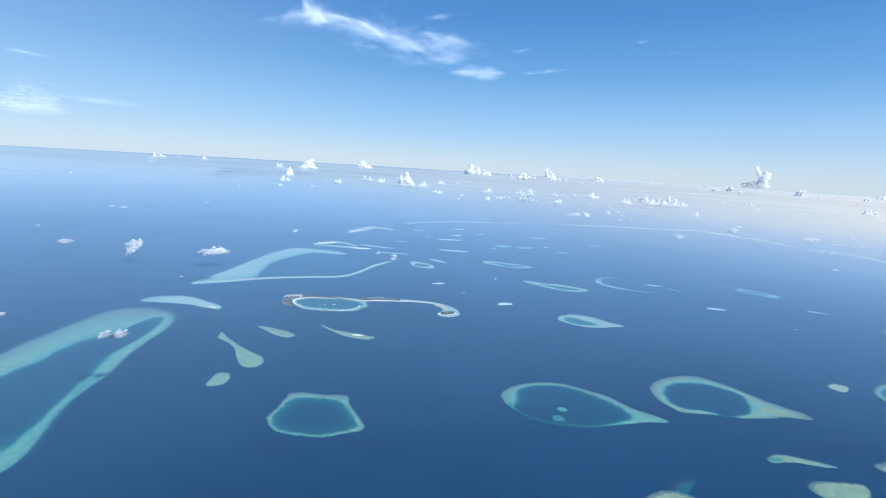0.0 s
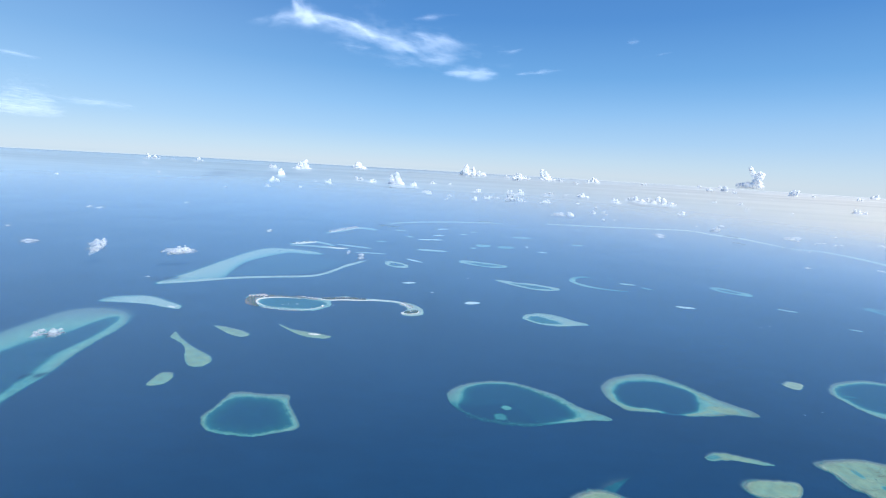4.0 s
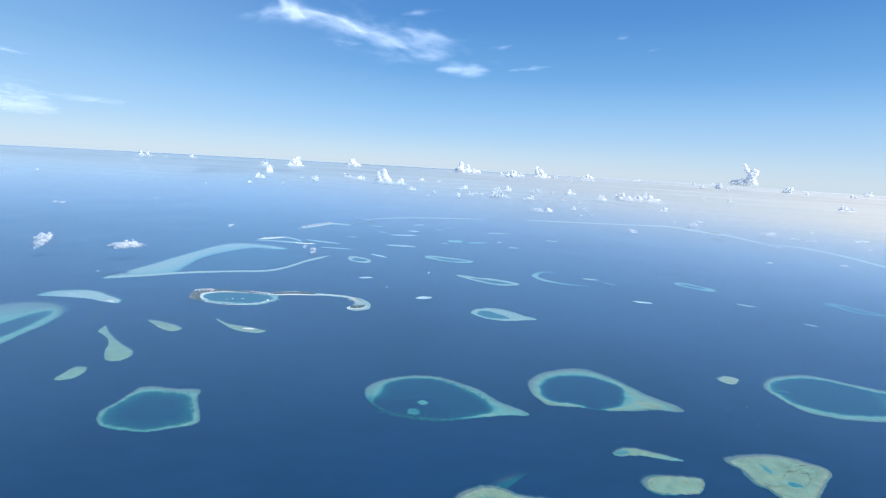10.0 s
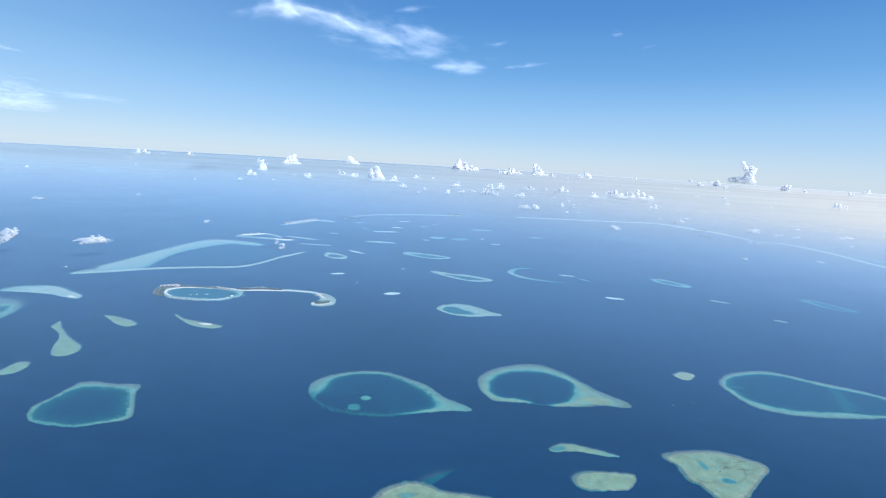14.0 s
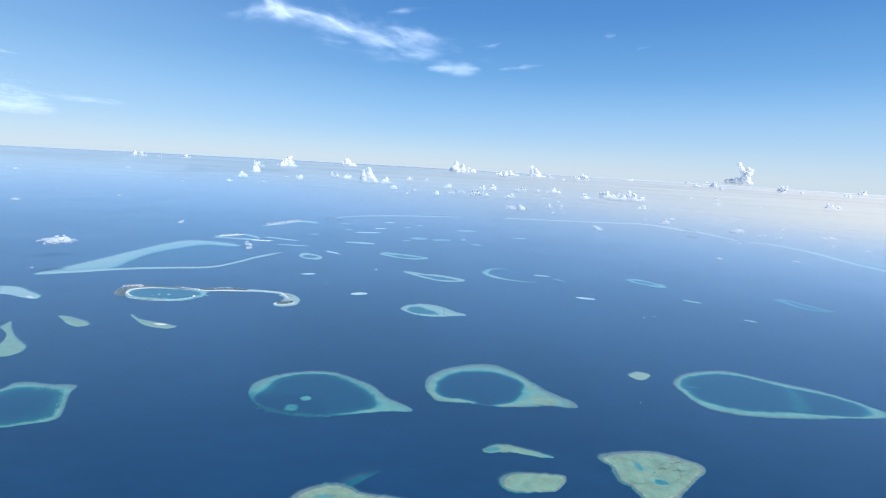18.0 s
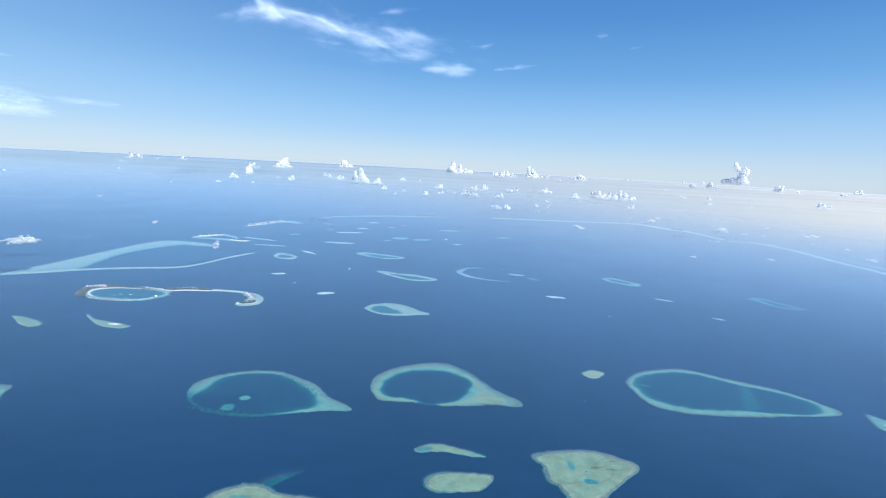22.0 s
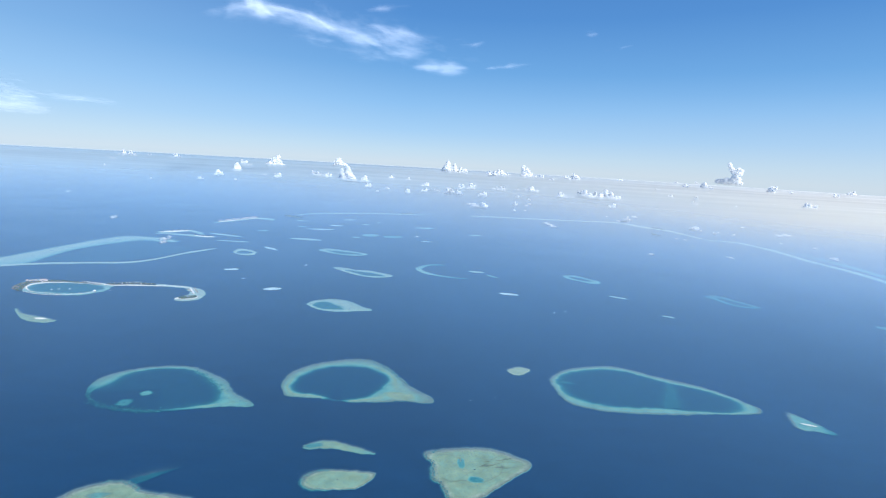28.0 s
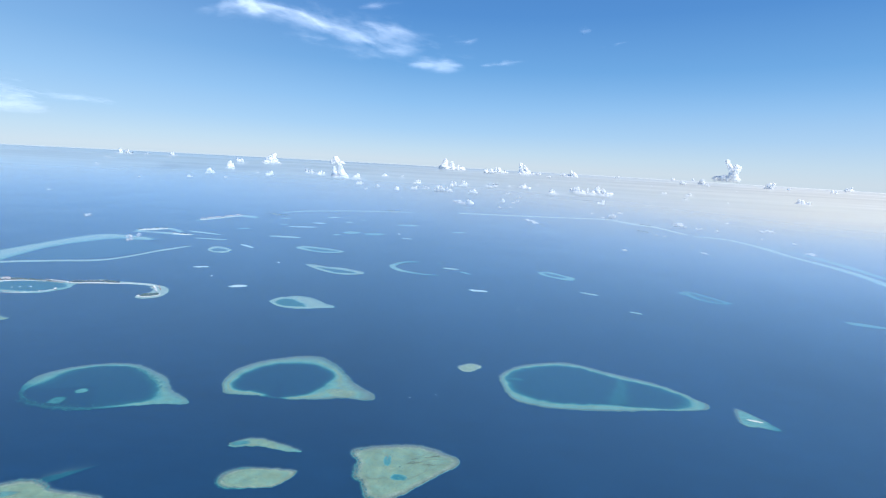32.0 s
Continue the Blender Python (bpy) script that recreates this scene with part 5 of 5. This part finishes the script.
def cumulus(x, y, z, width, height, seed, label="white fair-weather cumulus cloud", group="cumulus clouds"):
    """A heap of cloud: low uneven cores along its base, and one or two that rise and narrow."""
    rng = random.Random(seed)
    cores = []
    width = max(width, 0.85 * height)
    base = min(0.26 * height, 0.15 * width)
    for k in range(4 + int(width / max(height, 1.0))):
        r = base * rng.uniform(0.6, 1.15)
        cores.append((rng.uniform(-0.48, 0.48) * width, rng.uniform(-0.2, 0.2) * width, r * rng.uniform(0.5, 0.9), r))
    places = rng.sample((-0.25, -0.08, 0.08, 0.25), 4)
    for at, tall in zip(places, (0.96, rng.uniform(0.75, 0.92), rng.uniform(0.55, 0.8), rng.uniform(0.4, 0.65))):
        reach, lean = height * tall, rng.uniform(-0.2, 0.2)
        w, r = 0.0, min(0.28 * reach, 0.17 * width) * rng.uniform(0.85, 1.15)
        for _ in range(7):
            if w + r > reach:
                break
            cores.append((at * width + lean * w + rng.uniform(-0.4, 0.4) * r, rng.uniform(-0.3, 0.3) * r, w + r * 0.6, r))
            w += r * rng.uniform(0.7, 1.0)
            r = max(r * rng.uniform(0.78, 0.95), 0.12 * reach)
    return cloud_of(cores, x, y, z, width / 95, 160 if width < 20 else 260, seed, label, group, FAR_CLOUD if width > 20 else CLOUD if width > 3 else FOAM, height * 0.05)


def wisp(x, y, z, width, height, seed, label="small thin shred of white cloud", group="cloud shreds"):
    """A thin torn cloud shred: two uneven domed leaves."""
    rng = random.Random(seed)
    top = thing("cloud_shred", x, y, z, label, "cloud", group)
    face = math.atan2(y, x - 65) - math.pi / 2
    c, s = math.cos(face), math.sin(face)
    verts, faces, thick = [], [], []
    n, rings = 36, 9
    for leaf in range(2):
        ou, oz = rng.uniform(-0.12, 0.12) * width, leaf * height * 0.35
        lean, ph = rng.uniform(-0.25, 0.25), rng.uniform(0, 50)
        at = len(verts)
        for j in range(rings):
            q = 1 - j / (rings - 0.9)
            for i in range(n):
                a = 2 * math.pi * i / n
                w = q * (1 + 0.5 * noise.noise((math.cos(a) * 1.6 + ph, math.sin(a) * 1.6, ph * 0.3)))
                u, v = ou + w * math.cos(a) * width * 0.5, w * math.sin(a) * width * 0.34
                h = oz + height * 0.7 * (1 - q * q) * (0.75 + 0.5 * noise.noise((u / width * 5, v / width * 5, ph))) + lean * u * height / width
                verts.append((u * c - v * s, u * s + v * c, h))
                thick.append(min(1.0, 2.2 * (1 - q)))
        for j in range(rings - 1):
            for i in range(n):
                k = (i + 1) % n
                faces.append((at + j * n + i, at + j * n + k, at + (j + 1) * n + k, at + (j + 1) * n + i))
    mesh_object("cloud_leaf", verts, faces, WISP, top, "", True, thick=thick)
    return top


def drift(x, y, z, width, height, seed, rise, label):
    """A small soft cloud over the sea: a low rounded heap that runs out into torn leaves."""
    rng = random.Random(seed)
    top = wisp(x, y, z, width * 1.2, height * 0.8, seed, label, "low drifting clouds")
    top.name = "cumulus_cloud"
    face = math.atan2(y, x - 65) - math.pi / 2
    c, s = math.cos(face), math.sin(face)
    humps = [(-0.26, 0.35), (-0.05, 0.6), (0.12, 0.85), (0.26, 0.7)]
    verts, faces = [], []
    for _ in range(150):
        at, tall = rng.choice(humps)
        u, v = (at + rng.gauss(0, 0.06)) * width, rng.gauss(0, 0.07) * width
        w = abs(rng.gauss(0, 0.30)) * tall * height + (rise * u / width + 0.1) * height
        q = 0.055 * width * rng.uniform(0.5, 1.2)
        lump(verts, faces, SMALL, u * c - v * s, u * s + v * c, w, q * 1.3, q * 1.3, q * 0.8, rng.uniform(0, 90), 0.4)
    fused(mesh_object("cloud_body", verts, faces, DRIFT, top), width / 90)
    return top


NEAR_CLOUDS = [(-132, 196, 14, 8.2, 5.8), (-98, 199, 14, 11.7, 3.6), (262, 429, 14, 9.6, 5.1), (306, 395, 14, 9.3, 3.3)]
SHREDS = [(-244, 330, 14, 6.0, 1.7), (-214, 238, 14, 3.6, 0.9), (-168, 202, 14, 8.9, 2.1), (-107, 111, 14, 2.4, 1.1), (-73, 102, 14, 3.6, 2.1), (-69.5, 103, 14, 4.0, 2.3),
          (-19, 209, 14, 4.6, 3.5), (308, 388, 14, 3.6, 1.9), (310, 372, 14, 3.4, 2.2), (323, 369, 14, 3.3, 1.8), (181, 361, 14, 9.0, 2.6), (-87, 271, 14, 5.4, 2.1),
          (480, 746, 14, 9.0, 5.3), (540, 740, 14, 12.0, 2.6), (131, 490, 14, 20.1, 2.4), (-30, 230, 12, 3.2, 2.2)]
WEST_BANK = [(-352, 986, 14, 19.5, 20.3), (-520, 1628, 14, 51.6, 39.1), (-593, 1548, 14, 35.8, 18.7), (-468, 2302, 17, 69.0, 41.3), (-181, 978, 14, 29.5, 10.6), (-147, 940, 14, 17.1, 9.1),
             (-87, 849, 14, 34.1, 26.6), (-57, 845, 14, 17.5, 13.3), (-210, 838, 14, 15.0, 7.1), (-290, 782, 14, 9.1, 11.4), (-26, 738, 14, 11.7, 3.6), (-1276, 1969, 20, 66.0, 22.0),
             (-1217, 2006, 14, 25.8, 12.0), (-1131, 2056, 22, 49.4, 13.0), (-1274, 1306, 14, 18.0, 4.8), (-947, 1428, 14, 15.0, 6.9)]
MID_BANK = [(97, 2349, 23, 104.8, 50.1), (463, 2306, 19, 67.7, 60.0), (271, 2336, 17, 27.9, 16.7), (343, 2327, 28, 74.6, 19.3), (513, 2221, 14, 23.3, 18.4), (681, 2252, 34, 56.4, 15.9),
            (118, 840, 14, 15.1, 7.1), (136, 826, 14, 14.8, 11.9), (71, 710, 14, 23.1, 3.4), (104, 659, 14, 26.0, 8.0), (187, 829, 14, 24.3, 8.0), (231, 855, 14, 49.5, 5.1),
            (148, 655, 14, 15.4, 3.9), (275, 740, 14, 14.1, 7.1), (320, 785, 14, 30.4, 11.2), (342, 749, 14, 50.3, 15.2)]
EAST_BANK = [(1176, 2040, 47, 31.0, 9.5), (1377, 1911, 44, 36.0, 15.6), (1433, 1870, 21, 13.8, 13.1), (1492, 1731, 14, 22.7, 24.2)]
seed = 1
for row, rise in zip(NEAR_CLOUDS, (1.1, 0.2, 0.5, 0.1)):
    drift(*row, seed, rise, "small soft white cloud drifting low over the sea")
    seed += 1
for row in SHREDS:
    wisp(*row, seed)
    seed += 1
for bank in (WEST_BANK, MID_BANK, EAST_BANK):
    for x, y, z, w, h in bank:
        row = (x, y, 8.0, w * 1.15, (h + z - 8.0) * 0.94) if y > 1200 else (x, y, 15.0, w, h + 1)
        cumulus(*row, seed, label="towering white cumulus cloud on the horizon" if row[4] > 25 else "white fair-weather cumulus cloud far off")
        seed += 1
TOWER = [(-40, 0, 24, 7), (-26, 4, 27, 10), (-8, -4, 29, 13), (12, 3, 28, 14), (32, 0, 27, 13), (44, 0, 23, 7), (26, 0, 38, 17), (23, 2, 50, 15), (30, 0, 62, 14),
         (37, 0, 74, 10), (28, 0, 80, 8), (12, 0, 68, 11), (3, 0, 82, 10), (-4, 0, 93, 9), (-7, 0, 101, 6)]
rnd = random.Random(8)
TOWER += [(rnd.uniform(-46, 48), rnd.uniform(-10, 10), rnd.uniform(22, 32), rnd.uniform(4, 8)) for _ in range(16)] + [(rnd.uniform(8, 44), rnd.uniform(-8, 8), rnd.uniform(26, 66), rnd.uniform(5, 9)) for _ in range(9)]
cloud_of(TOWER, 1258, 2004, 23, 1.35, 420, 77, "towering white cumulus cloud with a notched top", "cumulus clouds", FAR_CLOUD, 3.0)
# small clouds along the horizon: x, y, width
LOW_SHREDS = [(353, 358, 7.5), (331, 299, 3.3), (311, 259, 5.5), (206, 240, 3.5), (247, 244, 3.8), (253, 302, 2.5), (302, 353, 2.9), (495, 461, 4.1), (493, 495, 5.5),
              (125, 454, 12.2), (173, 439, 3.6), (174, 341, 6.6), (243, 393, 4.7), (272, 437, 7.1), (294, 373, 9), (299, 354, 2.4), (311, 348, 2.3), (347, 356, 5.3),
              (350, 403, 3.9), (321, 314, 2.3), (249, 305, 2.5), (244, 427, 3.3), (182, 490, 5.7), (68, 479, 2.3), (-214, 302, 5.4), (-180, 467, 2.5), (-192, 365, 4.3)]
WEST_SMALL = [(472, 727, 7.7), (507, 680, 6.2), (693, 776, 10.9), (684, 783, 14.8), (649, 810, 5.5), (513, 895, 8.7), (550, 875, 13.9), (480, 911, 5), (116, 764, 7.4),
              (145, 857, 6.2), (102, 660, 8.8), (117, 633, 3.8), (146, 632, 9.9), (194, 848, 9.2), (216, 828, 6.9), (238, 796, 16), (66, 644, 9.4), (83, 672, 5.7),
              (103, 856, 5.2), (59, 785, 10.5), (266, 706, 10.7)]
EAST_SMALL = [(284, 710, 5.7), (349, 707, 10.3), (202, 597, 4.9), (291, 978, 5.8), (408, 942, 8.6), (661, 801, 5.4), (-516, 829, 5.8), (-476, 855, 4.4), (-268, 578, 3.1),
              (-198, 654, 3.7), (-190, 778, 5.4), (-220, 950, 5.6), (-17, 678, 7.4), (13, 654, 5.6), (11, 590, 3.6), (-236, 632, 7), (-29, 1003, 11), (7, 1005, 8.6),
              (-521, 620, 3.8), (-274, 760, 8.5), (-237, 847, 6.8)]
HORIZON_PUFFS = [(243, 1732, 24, 36), (285, 1734, 28, 17), (463, 1735, 20, 17), (514, 1739, 30, 28), (713, 1743, 32, 17), (47, 602, 17, 9), (664, 1306, 17, 13), (954, 1744, 23, 21),
                 (995, 1749, 38, 17), (917, 1747, 36, 17), (1049, 1745, 18, 17), (791, 1285, 17, 9), (874, 1272, 17, 9), (1564, 1758, 30, 29), (319, 816, 17, 7), (191, 529, 17, 5),
                 (347, 731, 17, 7), (194, 653, 17, 5), (135, 459, 17, 8), (172, 504, 17, 6), (163, 440, 17, 4.5), (294, 561, 17, 8)]
rng = random.Random(5)
for x, y, w in LOW_SHREDS:
    wisp(x, y, 17.6, w * 1.15, w * 0.28, int(x) + 900, "small bright flat cloud low over the sea")
for x, y, w in WEST_SMALL + EAST_SMALL:
    cumulus(x, y, 17.0, w * 1.2, w * rng.uniform(0.45, 0.75), int(x) + 700, "small white cumulus cloud far off in the haze")
for x, y, z, w in HORIZON_PUFFS:
    cumulus(x, y, z, w, w * rng.uniform(0.4, 0.7), int(x) + 500, "small white cumulus cloud far off in the haze")
for x, y, w in ((119.3, 113.1, 0.5), (113.4, 111.2, 0.5), (117.0, 105.0, 0.3), (147.2, 181.3, 1.2), (152.1, 183.6, 1.2)):
    cumulus(x, y, 3.0, w, w * 0.18, int(x) + 40, "tiny white shred of low cloud", "low drifting clouds")


WHITE_STREAK, FAINT_STREAK = "bright white cirrus streak high in blue sky", "faint thin cirrus streak high in blue sky"


def ice_sheet(name, top, r, z, label, shift, wide, weight, rng):
    """A thin sheet of ice cloud along a row of ribs, that frays to nothing at its edges; shift and wide are in ribs' widths."""
    us = np.linspace(-1, 1, 13)
    verts, faces, thick, along, across = [], [], [], [], []
    n, m = len(r), 13
    run = np.concatenate([[0], np.cumsum(np.hypot(np.diff(r[:, 0]), np.diff(r[:, 1])))])
    for j, (x, y, hx, hy) in enumerate(r):
        end = min(1.0, 3.0 * min(j, n - 1 - j) / n) * weight
        for u in us:
            k = shift + wide * u
            verts.append((x + hx * k - top.location.x, y + hy * k - top.location.y, z + 5 * noise.noise((x * 0.01, y * 0.01, u))))
            thick.append(end * max(0.0, 1 - abs(u)) ** 1.2)
            along.append(run[j])
            across.append(math.hypot(hx, hy) * k)
    for j in range(n - 1):
        for i in range(m - 1):
            faces.append((j * m + i, j * m + i + 1, (j + 1) * m + i + 1, (j + 1) * m + i))
    return mesh_object(name, verts, faces, CIRRUS, top, label, True, thick=thick, along=along, across=across)


def cirrus(ribs, z, label, near=1.0):
    """A streak of ice cloud: a broad sheet with a few narrower strands combed out of it."""
    ex, ey, ez = 65.0, 8.0, 57.0
    rng = random.Random(int(abs(ribs[0][0])))
    r = smooth_open(ribs, 10)
    r = np.concatenate([(r[:, :2] - (ex, ey)) * near + (ex, ey), r[:, 2:] * near], 1)
    z = ez + (z - ez) * near
    mid = r.mean(0)
    top = thing("cirrus_cloud", mid[0], mid[1], z, label, "cloud", "high cirrus streaks")
    faint = label == FAINT_STREAK
    ice_sheet("ice_sheet", top, r, 0.0, "", 0.0, 3.5, 0.66 if faint else 1.0, rng)
    n = len(r)
    for k in range(2 if faint else 4):
        a = rng.randrange(0, max(1, n // 2))
        b = min(n, a + rng.randrange(n // 3 + 2, n // 2 + 4))
        if b - a > 5:
            ice_sheet("ice_strand", top, r[a:b], 1.0 + k, "thin combed strand of ice cloud", rng.uniform(-2.2, 2.2), rng.uniform(1.3, 2.3), 0.3 if faint else 0.45, rng)
    return top


cirrus([(-501, 1038, 9.1, -16.5), (-413, 1004, 12.6, -26.6), (-341, 971, 15.8, -38.3), (-287, 952, 15.6, -43.1), (-241, 971, 8.5, -28.1), (-202, 1011, 7.6, -30.6), (-175, 1084, 7.3, -35.3), (-139, 1141, 5.6, -34.5), (-99, 1200, 3.9, -33.0), (-53, 1253, 2.2, -30.2), (-17, 1336, 0.9, -20.9)], 331, WHITE_STREAK)
cirrus([(-269, 795, 9.5, -23.0), (-285, 874, 16.3, -41.3), (-287, 933, 15.2, -41.3), (-284, 993, 7.6, -22.3), (-273, 1020, 2.6, -8.0)], 331, WHITE_STREAK)
cirrus([(-447, 1025, 11.9, -23.9), (-318, 999, 21.8, -57.9), (-214, 1041, 21.5, -84.4), (-120, 1137, 15.8, -109.0), (-19, 1210, 5.4, -113.9), (96, 1280, -5.2, -106.1), (217, 1303, -7.4, -51.3)], 331, FAINT_STREAK)
cirrus([(-160, 1072, 3.4, -17.5), (-93, 1034, 4.2, -32.0), (-43, 1075, 3.0, -38.8), (11, 1110, 0.8, -32.5), (68, 1098, -0.4, -13.8)], 331, FAINT_STREAK)
cirrus([(-89, 1445, 1.5, -16.5), (-21, 1419, 1.3, -31.3), (45, 1424, -0.3, -46.8), (103, 1424, -1.9, -39.2), (139, 1430, -1.2, -16.1)], 331, WHITE_STREAK)
cirrus([(122, 1470, -1.0, -17.0), (183, 1409, -2.5, -23.2), (240, 1354, -3.4, -21.4), (301, 1315, -2.1, -10.1)], 331, FAINT_STREAK)
cirrus([(70, 1168, -0.3, -10.5), (103, 1166, -1.3, -20.8), (135, 1143, -1.8, -19.9), (162, 1102, -1.1, -9.3)], 331, FAINT_STREAK)
cirrus([(-130, 973, 1.3, -7.2), (-81, 937, 2.2, -16.5), (-36, 920, 1.3, -15.8), (16, 902, 0.1, -6.1)], 331, FAINT_STREAK)
cirrus([(-293, 1144, 4.6, -15.2), (-262, 1177, 8.5, -31.8), (-217, 1189, 7.2, -32.4), (-179, 1170, 3.1, -15.9)], 331, FAINT_STREAK)
cirrus([(-3773, 3442, 285, -256), (-3574, 3587, 603, -598), (-3521, 3819, 682, -732), (-3444, 4004, 475, -547), (-3487, 4235, 97, -117)], 331, "broad white cirrus streak low in the sky", 0.97)
cirrus([(-2361, 2574, 40, -43), (-2397, 2799, 131, -151), (-2399, 3015, 110, -137), (-2246, 3061, 134, -181), (-2200, 3212, 123, -177), (-2181, 3290, 31, -47)], 331, FAINT_STREAK, 0.97)
cirrus([(348, 1039, -2, -4), (370, 1021, -6, -16), (384, 1013, -2, -4)], 331, FAINT_STREAK)
cirrus([(411, 1158, -2, -5), (446, 1116, -6, -15), (478, 1077, -2, -5)], 331, FAINT_STREAK)
cirrus([(-1482, 1441, 18, -17), (-1404, 1452, 39, -39), (-1394, 1536, 28, -30), (-1358, 1559, 9, -10)], 331, FAINT_STREAK, 0.8)
